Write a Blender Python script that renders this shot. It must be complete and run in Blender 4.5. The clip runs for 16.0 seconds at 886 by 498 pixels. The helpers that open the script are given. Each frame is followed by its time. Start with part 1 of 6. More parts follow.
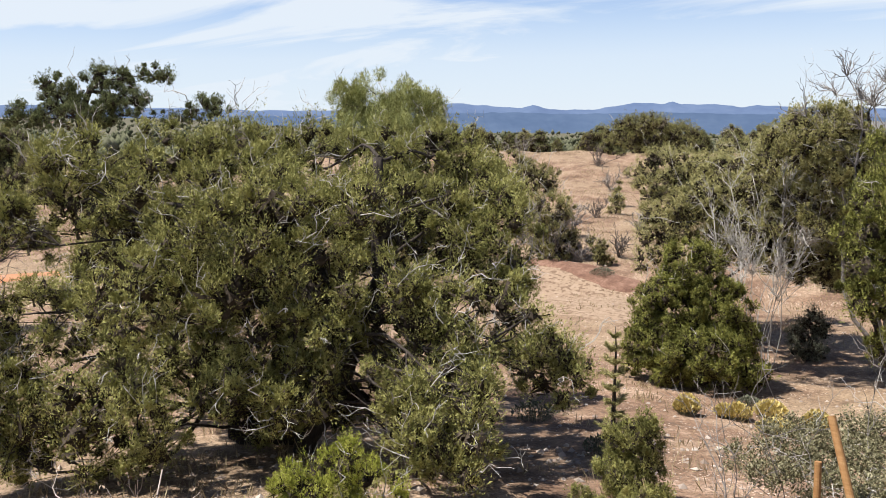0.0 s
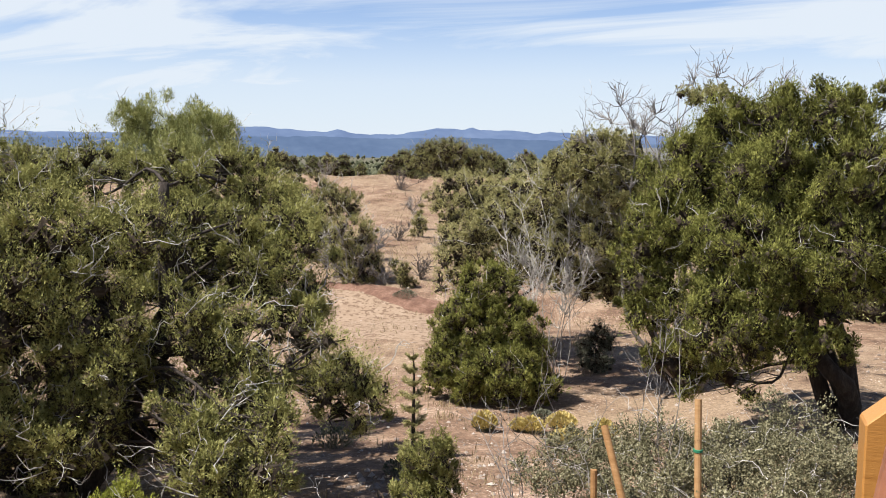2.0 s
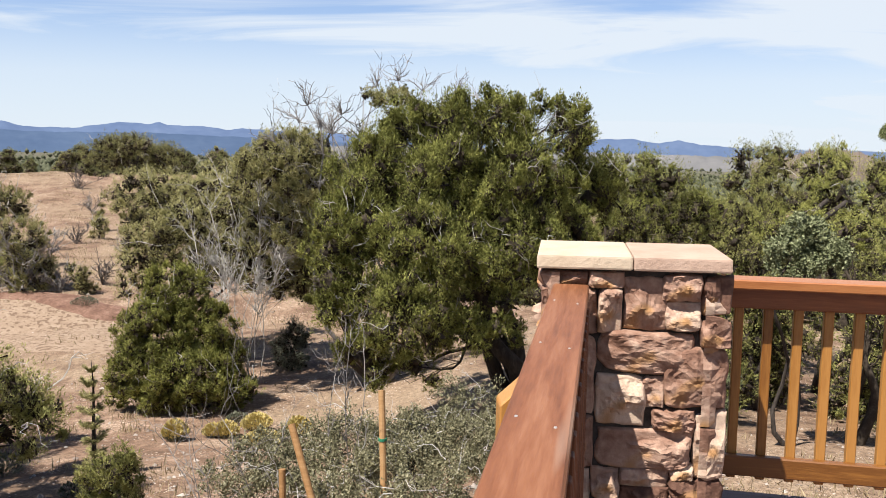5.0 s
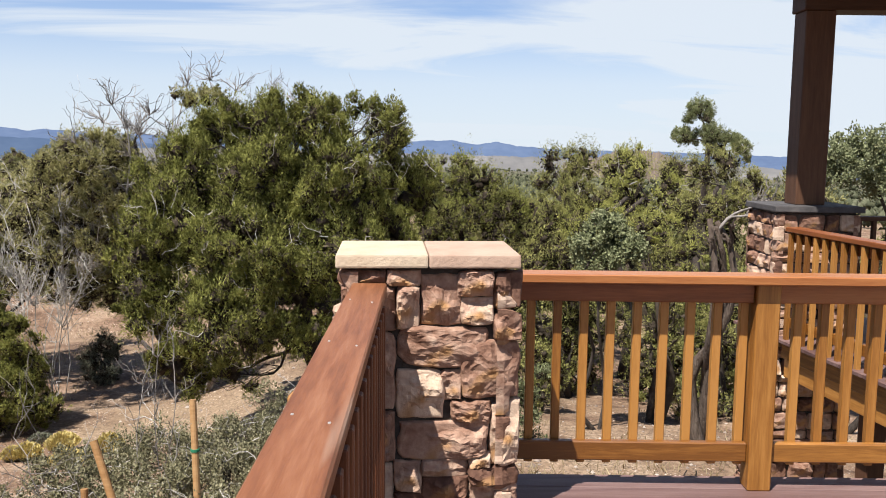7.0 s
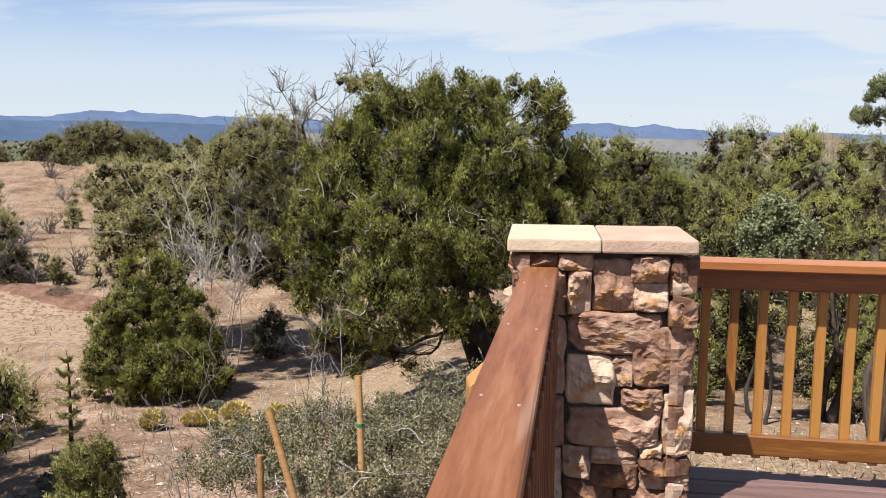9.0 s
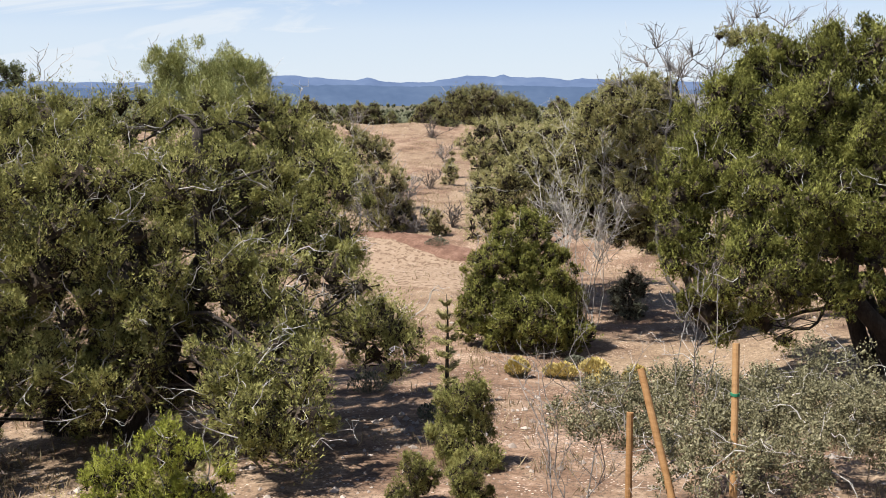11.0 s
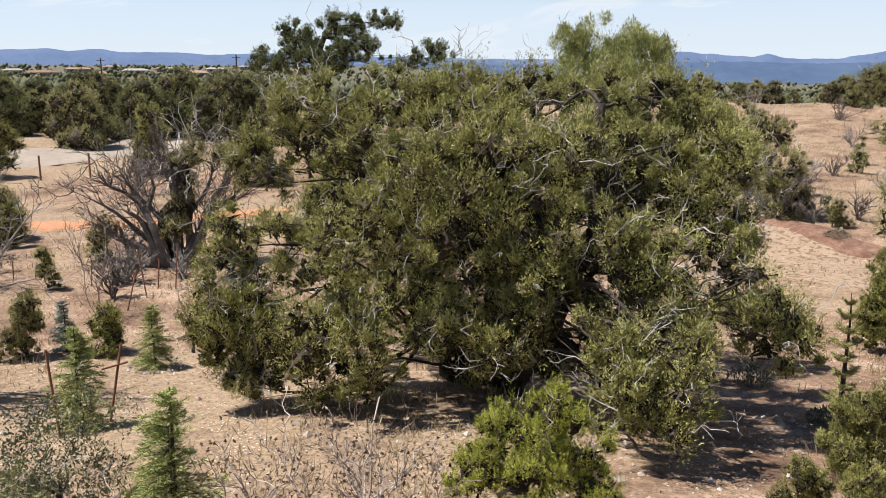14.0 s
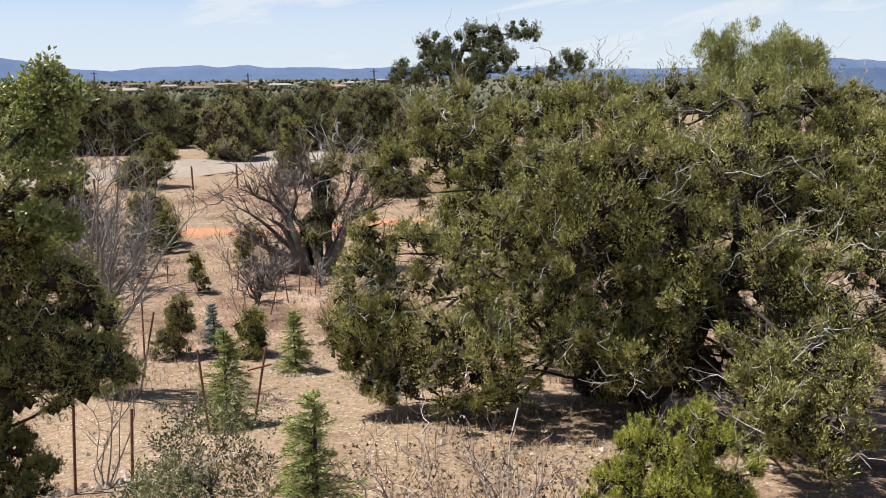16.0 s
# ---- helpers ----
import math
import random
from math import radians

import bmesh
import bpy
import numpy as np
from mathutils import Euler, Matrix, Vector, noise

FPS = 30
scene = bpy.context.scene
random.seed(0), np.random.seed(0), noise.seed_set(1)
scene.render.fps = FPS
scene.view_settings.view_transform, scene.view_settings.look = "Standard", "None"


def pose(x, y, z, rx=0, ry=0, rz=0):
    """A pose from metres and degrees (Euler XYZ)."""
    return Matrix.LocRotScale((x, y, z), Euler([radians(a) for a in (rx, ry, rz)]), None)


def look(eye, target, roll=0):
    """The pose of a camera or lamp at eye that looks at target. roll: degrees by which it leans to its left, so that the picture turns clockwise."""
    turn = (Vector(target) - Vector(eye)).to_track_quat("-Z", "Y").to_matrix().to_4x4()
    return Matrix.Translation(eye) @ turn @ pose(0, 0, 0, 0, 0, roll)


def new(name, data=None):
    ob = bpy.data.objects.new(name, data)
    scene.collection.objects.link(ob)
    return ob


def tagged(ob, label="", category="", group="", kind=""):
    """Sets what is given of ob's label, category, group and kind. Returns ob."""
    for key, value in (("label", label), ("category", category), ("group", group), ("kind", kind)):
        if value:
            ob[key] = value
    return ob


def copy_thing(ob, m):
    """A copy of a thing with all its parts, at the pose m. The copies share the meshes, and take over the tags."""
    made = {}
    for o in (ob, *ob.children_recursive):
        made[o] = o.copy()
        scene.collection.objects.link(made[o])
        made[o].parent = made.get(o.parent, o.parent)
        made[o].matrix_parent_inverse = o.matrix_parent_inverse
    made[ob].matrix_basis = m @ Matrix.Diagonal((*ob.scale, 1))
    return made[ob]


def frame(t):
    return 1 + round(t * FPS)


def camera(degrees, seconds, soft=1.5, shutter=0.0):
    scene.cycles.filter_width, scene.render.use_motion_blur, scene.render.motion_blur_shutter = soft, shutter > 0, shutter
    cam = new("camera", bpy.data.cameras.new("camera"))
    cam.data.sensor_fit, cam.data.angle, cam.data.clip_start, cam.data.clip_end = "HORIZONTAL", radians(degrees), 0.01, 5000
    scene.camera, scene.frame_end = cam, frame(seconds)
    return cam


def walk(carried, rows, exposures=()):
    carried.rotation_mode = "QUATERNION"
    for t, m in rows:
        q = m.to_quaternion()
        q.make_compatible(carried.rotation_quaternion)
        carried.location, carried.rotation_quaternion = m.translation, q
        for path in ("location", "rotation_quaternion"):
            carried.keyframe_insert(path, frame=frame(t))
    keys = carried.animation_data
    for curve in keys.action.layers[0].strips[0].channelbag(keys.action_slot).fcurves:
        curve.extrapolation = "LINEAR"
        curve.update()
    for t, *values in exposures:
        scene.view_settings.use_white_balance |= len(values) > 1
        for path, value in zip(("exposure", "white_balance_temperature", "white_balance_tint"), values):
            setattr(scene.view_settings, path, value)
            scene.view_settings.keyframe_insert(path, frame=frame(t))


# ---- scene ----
cam = camera(54.3, 16.0, 0.95)
PATH = [
    (0, (-0.184, 0.641, 1.417), (-1.371, 2.225, 1.126), -0.69),
    (0.5, (-0.160, 0.679, 1.413), (-1.245, 2.338, 1.145), -1.13),
    (1, (-0.107, 0.705, 1.423), (-1.111, 2.417, 1.170), -0.86),
    (1.5, (-0.090, 0.732, 1.418), (-1.006, 2.491, 1.160), -0.68),
    (2, (-0.075, 0.752, 1.421), (-0.883, 2.566, 1.181), -0.21),
    (2.5, (-0.069, 0.754, 1.426), (-0.760, 2.617, 1.202), 0.36),
    (3, (-0.044, 0.758, 1.427), (-0.642, 2.654, 1.208), 0.04),
    (3.5, (-0.022, 0.768, 1.436), (-0.495, 2.698, 1.210), 0.02),
    (4, (-0.006, 0.760, 1.431), (-0.370, 2.712, 1.195), 0.61),
    (4.5, (0.007, 0.749, 1.441), (-0.243, 2.719, 1.201), 0.60),
    (5, (0.024, 0.749, 1.443), (-0.112, 2.730, 1.200), 0.69),
    (7.5, (0.132, 0.704, 1.447), (0.424, 2.669, 1.212), 0.60),
    (8, (0.133, 0.705, 1.449), (0.417, 2.670, 1.208), 0.50),
    (8.5, (0.093, 0.714, 1.446), (0.208, 2.693, 1.182), 0.19),
    (9, (0.051, 0.717, 1.443), (-0.034, 2.696, 1.168), 0.19),
    (9.5, (0.011, 0.742, 1.430), (-0.268, 2.702, 1.143), 0.40),
    (10, (-0.031, 0.782, 1.413), (-0.512, 2.698, 1.100), -0.18),
    (12.5, (-0.211, 0.704, 1.352), (-1.510, 2.170, 0.949), -0.74),
    (13, (-0.224, 0.689, 1.358), (-1.613, 2.068, 0.947), -0.99),
    (13.5, (-0.236, 0.675, 1.362), (-1.687, 1.990, 0.955), -0.56),
    (14, (-0.251, 0.661, 1.366), (-1.776, 1.892, 0.967), -0.41),
    (14.5, (-0.263, 0.650, 1.365), (-1.839, 1.819, 0.974), -0.67),
    (15, (-0.270, 0.635, 1.362), (-1.887, 1.750, 0.985), -0.94),
    (15.5, (-0.274, 0.620, 1.372), (-1.939, 1.667, 1.007), -1.00),
    (16, (-0.288, 0.609, 1.364), (-1.989, 1.595, 0.994), -1.16),
]
walk(cam, [(t, look(eye, target, roll)) for t, eye, target, roll in PATH], [(0, 1.14), (2.5, 1.12), (5, 1.13), (7.5, 1.06), (10, 1.04), (12.5, 1.2), (14.5, 1.1), (16, 1.06)])

# ---- sky, sun ----
SUN = Vector((-0.38, -0.38, 1.0)).normalized()
sun = new("sun", bpy.data.lights.new("sun", "SUN"))
sun.data.energy, sun.data.angle, sun.data.color = 5.0, radians(0.53), (1.0, 0.955, 0.89)
sun.matrix_world = look((0, 0, 60), tuple(Vector((0, 0, 60)) - SUN))
tagged(sun, kind="structure")


def nodes_of(owner):
    owner.use_nodes = True
    t = owner.node_tree
    t.nodes.clear()

    def add(kind, **sets):
        n = t.nodes.new(kind)
        for k, v in sets.items():
            if k in n.inputs:
                n.inputs[k].default_value = v
        return n
    return t, add


def link(t, a, b):
    t.links.new(a, b)


def math_node(t, op, a, b=None, clamp=False):
    n = t.nodes.new("ShaderNodeMath")
    n.operation, n.use_clamp = op, clamp
    for i, v in enumerate((a, b)):
        if v is None:
            continue
        if isinstance(v, (int, float)):
            n.inputs[i].default_value = v
        else:
            t.links.new(v, n.inputs[i])
    return n.outputs[0]


def ramp(t, fac, stops):
    n = t.nodes.new("ShaderNodeValToRGB")
    r = n.color_ramp
    while len(r.elements) < len(stops):
        r.elements.new(0.5)
    for e, (p, c) in zip(r.elements, stops):
        e.position, e.color = p, (*c, 1)
    t.links.new(fac, n.inputs[0])
    return n.outputs[0]


def noise_tex(t, vec, scale, detail=4.0, rough=0.55, distort=0.0):
    n = t.nodes.new("ShaderNodeTexNoise")
    n.inputs["Scale"].default_value, n.inputs["Detail"].default_value = scale, detail
    n.inputs["Roughness"].default_value, n.inputs["Distortion"].default_value = rough, distort
    if vec is not None:
        t.links.new(vec, n.inputs["Vector"])
    return n.outputs["Fac"]


def mix_col(t, fac, a, b):
    n = t.nodes.new("ShaderNodeMix")
    n.data_type = "RGBA"
    for sock, v in ((n.inputs[0], fac), (n.inputs[6], a), (n.inputs[7], b)):
        if isinstance(v, (int, float)):
            sock.default_value = v
        elif isinstance(v, tuple):
            sock.default_value = (*v, 1)
        else:
            t.links.new(v, sock)
    return n.outputs[2]


def scaled(t, vec, sx, sy, sz):
    n = t.nodes.new("ShaderNodeMapping")
    n.inputs["Scale"].default_value = (sx, sy, sz)
    t.links.new(vec, n.inputs["Vector"])
    return n.outputs[0]


def make_world():
    w = bpy.data.worlds.new("sky")
    scene.world = w
    t, add = nodes_of(w)
    out, bg = add("ShaderNodeOutputWorld"), add("ShaderNodeBackground", Strength=0.0335)
    sky = add("ShaderNodeTexSky")
    sky.sky_type, sky.sun_disc = "NISHITA", False
    sky.sun_elevation = math.asin(SUN.z)
    sky.sun_rotation = math.atan2(SUN.x, SUN.y)
    sky.altitude, sky.air_density, sky.dust_density, sky.ozone_density = 1500, 1.0, 0.6, 1.2
    co = add("ShaderNodeTexCoord").outputs["Generated"]
    sep = add("ShaderNodeSeparateXYZ")
    link(t, co, sep.inputs[0])
    up = math_node(t, "ADD", math_node(t, "MAXIMUM", sep.outputs[2], 0.0), 0.10)
    px, py = math_node(t, "DIVIDE", sep.outputs[0], up), math_node(t, "DIVIDE", sep.outputs[1], up)
    comb = add("ShaderNodeCombineXYZ")
    link(t, px, comb.inputs[0]), link(t, py, comb.inputs[1])
    # long wisps of cirrus that lie across the view, over broad veils
    turn = add("ShaderNodeMapping")
    turn.inputs["Rotation"].default_value = (0, 0, radians(28))
    turn.inputs["Scale"].default_value = (0.30, 0.55, 1)
    link(t, comb.outputs[0], turn.inputs[0])
    broad = noise_tex(t, turn.outputs[0], 0.55, 3.0, 0.5, 0.5)
    fine = noise_tex(t, turn.outputs[0], 1.5, 7.0, 0.6, 0.9)
    cloud = math_node(t, "ADD", math_node(t, "MULTIPLY", broad, 0.6), math_node(t, "MULTIPLY", fine, 0.4))
    cloud = math_node(t, "ADD", cloud, math_node(t, "MULTIPLY", math_node(t, "ADD", sep.outputs[0], 0.3), 0.075))
    fac = ramp(t, cloud, [(0.415, (0.02, 0.02, 0.02)), (0.48, (0.4, 0.4, 0.4)), (0.55, (0.95, 0.95, 0.95))])
    # the air whitens towards the horizon
    veil = ramp(t, sep.outputs[2], [(0.0, (0.93, 0.93, 0.93)), (0.07, (0.78, 0.78, 0.78)), (0.14, (0.34, 0.34, 0.34)), (0.24, (0.03, 0.03, 0.03))])
    # clear and deep blue overhead
    fac = math_node(t, "MULTIPLY", fac, ramp(t, sep.outputs[2], [(0.38, (1, 1, 1)), (0.62, (0.12, 0.12, 0.12))]))
    fac = math_node(t, "MAXIMUM", fac, veil)
    gain = add("ShaderNodeVectorMath")
    gain.operation = "MULTIPLY"
    gain.inputs[1].default_value = (0.95, 1.36, 1.9)
    link(t, sky.outputs[0], gain.inputs[0])
    col = mix_col(t, fac, gain.outputs[0], CLOUD)
    link(t, col, bg.inputs[0]), link(t, bg.outputs[0], out.inputs[0])


CLOUD = (11.0, 12.0, 13.15)
make_world()


# ---- materials ----
def material(name, tones, scale=6.0, rough=0.7, bump=0.3, bump_scale=60.0, stretch=(1, 1, 1), island=0.0, per_object=0.0,
             translucent=0.0, metal=0.0, spec=0.3, coat=0.0, detail=5.0, fleck=None, depth=0.01, span=0.4):
    """A surface of several tones laid by noise at two scales, with fine relief."""
    m = bpy.data.materials.new(name)
    t, add = nodes_of(m)
    out = add("ShaderNodeOutputMaterial")
    bsdf = add("ShaderNodeBsdfPrincipled", Roughness=rough, Metallic=metal)
    bsdf.inputs["Specular IOR Level"].default_value = spec
    bsdf.inputs["Coat Weight"].default_value = coat
    bsdf.inputs["Coat Roughness"].default_value = 0.25
    co = scaled(t, add("ShaderNodeTexCoord").outputs["Object"], *stretch)
    f = noise_tex(t, co, scale, detail, 0.6, 0.3)
    g = noise_tex(t, co, scale * 5.3, 3.0)
    f = math_node(t, "ADD", math_node(t, "MULTIPLY", f, 0.7), math_node(t, "MULTIPLY", g, 0.3))
    if island:
        r = add("ShaderNodeNewGeometry").outputs["Random Per Island"]
        f = math_node(t, "ADD", f, math_node(t, "MULTIPLY", math_node(t, "SUBTRACT", r, 0.5), island))
    if per_object:
        r = add("ShaderNodeObjectInfo").outputs["Random"]
        f = math_node(t, "ADD", f, math_node(t, "MULTIPLY", math_node(t, "SUBTRACT", r, 0.5), per_object))
    n = len(tones)
    col = ramp(t, f, [(0.5 - span / 2 + span * i / max(1, n - 1), c) for i, c in enumerate(tones)])
    if fleck:
        s, share, c = fleck
        k = noise_tex(t, co, s, 2.0)
        col = mix_col(t, ramp(t, k, [(share, (0, 0, 0)), (share + 0.06, (1, 1, 1))]), col, c)
    link(t, col, bsdf.inputs["Base Color"])
    if bump:
        b = add("ShaderNodeBump", Strength=bump, Distance=depth)
        link(t, noise_tex(t, co, bump_scale, 5.0, 0.65), b.inputs["Height"])
        link(t, b.outputs[0], bsdf.inputs["Normal"])
    last = bsdf.outputs[0]
    if translucent:
        tr = add("ShaderNodeBsdfTranslucent")
        link(t, col, tr.inputs[0])
        mx = add("ShaderNodeMixShader", Fac=translucent)
        link(t, last, mx.inputs[1]), link(t, tr.outputs[0], mx.inputs[2])
        last = mx.outputs[0]
    link(t, last, out.inputs[0])
    return m


def leaf_mat(name, dark, mid, light, island=0.3, translucent=0.06, rough=0.9, spec=0.04):
    return material(name, [dark, mid, light], scale=5.0, span=0.3, rough=rough, bump=0.0, island=island, translucent=translucent, spec=spec, detail=3.0, per_object=0.12)


JUNIPER = leaf_mat("juniper_foliage", (0.078, 0.078, 0.026), (0.205, 0.200, 0.066), (0.370, 0.352, 0.135), island=0.08)
JUNIPER_WARM = leaf_mat("warm_juniper_foliage", (0.067, 0.069, 0.020), (0.217, 0.220, 0.060), (0.370, 0.365, 0.118), island=0.08)
JUNIPER_DULL = leaf_mat("dull_juniper_foliage", (0.101, 0.095, 0.040), (0.242, 0.226, 0.092), (0.402, 0.369, 0.176), island=0.1)
PINYON = leaf_mat("pinyon_needles", (0.072, 0.082, 0.038), (0.150, 0.164, 0.074), (0.258, 0.270, 0.132))
LIGHT_GREEN = leaf_mat("pale_pine_needles", (0.16, 0.17, 0.06), (0.27, 0.275, 0.105), (0.4, 0.4, 0.18))
BRIGHT = leaf_mat("bright_young_juniper", (0.19, 0.2, 0.035), (0.32, 0.33, 0.065), (0.46, 0.46, 0.125))
FIR = leaf_mat("young_fir_needles", (0.15, 0.172, 0.05), (0.25, 0.275, 0.09), (0.36, 0.385, 0.16))
BLUE_FIR = leaf_mat("blue_spruce_needles", (0.09, 0.13, 0.11), (0.16, 0.21, 0.18), (0.24, 0.29, 0.26))
OAK = leaf_mat("scrub_oak_leaves", (0.1, 0.092, 0.048), (0.18, 0.166, 0.095), (0.285, 0.262, 0.168), rough=0.65, spec=0.12)
SILVER = leaf_mat("silvery_leaves", (0.078, 0.088, 0.042), (0.14, 0.152, 0.076), (0.235, 0.25, 0.14), rough=0.7)
DRY_LEAF = leaf_mat("dry_brown_leaves", (0.1, 0.065, 0.042), (0.19, 0.135, 0.095), (0.28, 0.22, 0.165))
STRAW = leaf_mat("dry_straw", (0.22, 0.165, 0.095), (0.32, 0.25, 0.15), (0.41, 0.335, 0.215), translucent=0.3)
YELLOW = leaf_mat("rabbitbrush_bloom", (0.40, 0.31, 0.10), (0.52, 0.42, 0.16), (0.60, 0.50, 0.24), translucent=0.15)
LEAFY = leaf_mat("fresh_oak_leaves", (0.1, 0.115, 0.03), (0.185, 0.205, 0.06), (0.3, 0.32, 0.115), rough=0.45, spec=0.35, translucent=0.2)
SAGE = leaf_mat("grey_green_sage", (0.08, 0.083, 0.055), (0.135, 0.138, 0.096), (0.2, 0.198, 0.15))
SAGE_LEAF = leaf_mat("grey_green_shrub_leaves", (0.12, 0.122, 0.055), (0.215, 0.215, 0.105), (0.33, 0.325, 0.185))
FAR_GREEN = leaf_mat("far_scrub_foliage", (0.045, 0.05, 0.03), (0.075, 0.08, 0.048), (0.115, 0.115, 0.075))
JUNIPER_FAR = leaf_mat("roadside_juniper_foliage", (0.080, 0.084, 0.032), (0.167, 0.168, 0.067), (0.275, 0.270, 0.128), island=0.15)
BARK = material("juniper_bark", [(0.018, 0.013, 0.010), (0.04, 0.031, 0.025), (0.08, 0.065, 0.053)], scale=5, rough=0.9, bump=0.9, bump_scale=14, stretch=(3, 3, 0.7), depth=0.03)
# Brown of dead inner twigs, with the crown's inner shade put into it.
SHADE_BROWN = material("shade_dark_inner_twig", [(0.022, 0.017, 0.012), (0.042, 0.033, 0.025), (0.075, 0.06, 0.046)], scale=12, rough=0.95, bump=0.0, spec=0.05, island=0.3)
DEADWOOD = material("weathered_dead_wood", [(0.22, 0.2, 0.18), (0.36, 0.335, 0.305), (0.52, 0.49, 0.455)], scale=8, rough=0.8, bump=0.5, bump_scale=40, stretch=(2, 2, 0.6))
TWIG = material("brown_twigs", [(0.14, 0.10, 0.08), (0.24, 0.19, 0.16), (0.36, 0.30, 0.26)], scale=8, rough=0.8, bump=0.0, island=0.4)
DARK_TWIG = material("dark_grey_brown_twigs", [(0.05, 0.04, 0.034), (0.095, 0.078, 0.068), (0.16, 0.135, 0.12)], scale=8, rough=0.85, bump=0.0, island=0.4)
STUMP = material("fibrous_stump_bark", [(0.045, 0.032, 0.024), (0.095, 0.07, 0.054), (0.17, 0.135, 0.11)], scale=7, rough=0.95, bump=1.0, bump_scale=16, stretch=(3, 3, 0.5), depth=0.04)
GREYWOOD = material("grey_dead_branch", [(0.10, 0.088, 0.078), (0.18, 0.16, 0.145), (0.28, 0.255, 0.235)], scale=8, rough=0.85, bump=0.0, island=0.3)


# ---- tools for meshes ----
class Heap:
    """Gathers triangles and makes one mesh of them."""

    def __init__(self):
        self.v, self.f, self.s, self.n = [], [], [], 0

    def add(self, verts, tris, smooth=False):
        verts = np.asarray(verts, float).reshape(-1, 3)
        tris = np.asarray(tris, np.int64).reshape(-1, 3)
        self.v.append(verts), self.f.append(tris + self.n), self.s.append(np.full(len(tris), smooth))
        self.n += len(verts)

    def mesh(self, name, mats, smooth=False):
        me = bpy.data.meshes.new(name)
        v, f = np.concatenate(self.v), np.concatenate(self.f)
        me.vertices.add(len(v)), me.loops.add(len(f) * 3), me.polygons.add(len(f))
        me.vertices.foreach_set("co", v.ravel())
        me.loops.foreach_set("vertex_index", f.ravel().astype(np.int32))
        me.polygons.foreach_set("loop_start", np.arange(0, len(f) * 3, 3, dtype=np.int32))
        me.polygons.foreach_set("use_smooth", np.concatenate(self.s) | smooth)
        me.update(calc_edges=True)
        for m in mats if isinstance(mats, (list, tuple)) else [mats]:
            me.materials.append(m)
        return me


WORLD = {}


def thing(name, at, label, category, group="", kind="", turn=0.0):
    ob = new(name)
    ob.empty_display_size = 0.1
    ob.matrix_basis = WORLD[ob.name] = pose(*at, 0, 0, turn)
    return tagged(ob, label, category, group, kind)


def part_mesh(name, me, parent, label="", m=None, world=None, kind=""):
    """A mesh as one part under a thing or part. m: its pose in the parent's own axes; world: its pose in the world."""
    ob = new(name, me)
    ob.parent = parent
    if world is not None:
        m = WORLD[parent.name].inverted() @ world
    m = m or Matrix.Identity(4)
    ob.matrix_basis = m
    WORLD[ob.name] = WORLD[parent.name] @ m
    return tagged(ob, label, kind=kind)


def part(name, bm, mat, parent, label="", m=None, world=None):
    me = bpy.data.meshes.new(name)
    bm.to_mesh(me)
    bm.free()
    me.materials.append(mat)
    return part_mesh(name, me, parent, label, m, world)


def setting(name, me, label, category):
    ob = new(name, me)
    WORLD[ob.name] = Matrix.Identity(4)
    return tagged(ob, label, category, kind="structure")


def stuff(name, heap, mat, label, category, smooth=False):
    return tagged(new(name, heap.mesh(name, mat, smooth)), label, category, kind="stuff")


def block(w, d, h, bevel=0.004, seg=1):
    bm = bmesh.new()
    bmesh.ops.create_cube(bm, size=1.0)
    bmesh.ops.scale(bm, vec=(w, d, h), verts=bm.verts)
    if bevel:
        bmesh.ops.bevel(bm, geom=bm.edges[:], offset=bevel, segments=seg, affect="EDGES", profile=0.6)
    return bm


def beam(name, a, b, wide, high, mat, parent, label="", bevel=0.005, up=(0, 0, 1)):
    """A timber from a to b (along its own x), wide across and high along up, centred on the line."""
    a, b = Vector(a), Vector(b)
    x = (b - a).normalized()
    z = (Vector(up) - x * x.dot(Vector(up))).normalized()
    y = z.cross(x)
    m = Matrix((x, y, z)).transposed().to_4x4()
    m.translation = (a + b) / 2
    return part(name, block((b - a).length, wide, high, bevel), mat, parent, label, world=m)


def tube(heap, pts, r0, r1, sides=6, power=1.0):
    """A tapered, bent round limb along pts."""
    p = np.asarray(pts, float)
    n = len(p)
    d = np.gradient(p, axis=0)
    d /= np.linalg.norm(d, axis=1, keepdims=True) + 1e-9
    ref = np.array([0.31, 0.17, 0.93]) if abs(d[0, 2]) < 0.9 else np.array([1.0, 0.1, 0.0])
    s = np.cross(d, ref)
    s /= np.linalg.norm(s, axis=1, keepdims=True) + 1e-9
    u = np.cross(s, d)
    r = r0 + (r1 - r0) * np.linspace(0, 1, n) ** power
    a = np.linspace(0, 2 * np.pi, sides, endpoint=False)
    ring = p[:, None] + r[:, None, None] * (np.cos(a)[None, :, None] * s[:, None] + np.sin(a)[None, :, None] * u[:, None])
    i, j = np.meshgrid(np.arange(n - 1), np.arange(sides), indexing="ij")
    q, w = i * sides + j, i * sides + (j + 1) % sides
    tris = np.concatenate([np.stack([q, w, w + sides], -1).reshape(-1, 3), np.stack([q, w + sides, q + sides], -1).reshape(-1, 3)])
    end = n * sides
    cap = np.stack([np.full(sides, end), (n - 1) * sides + np.arange(sides), (n - 1) * sides + (np.arange(sides) + 1) % sides], -1)
    heap.add(np.concatenate([ring.reshape(-1, 3), p[-1:]]), np.concatenate([tris, cap[:, [0, 1, 2]]]))


def unit(v):
    return v / (np.linalg.norm(v, axis=-1, keepdims=True) + 1e-9)


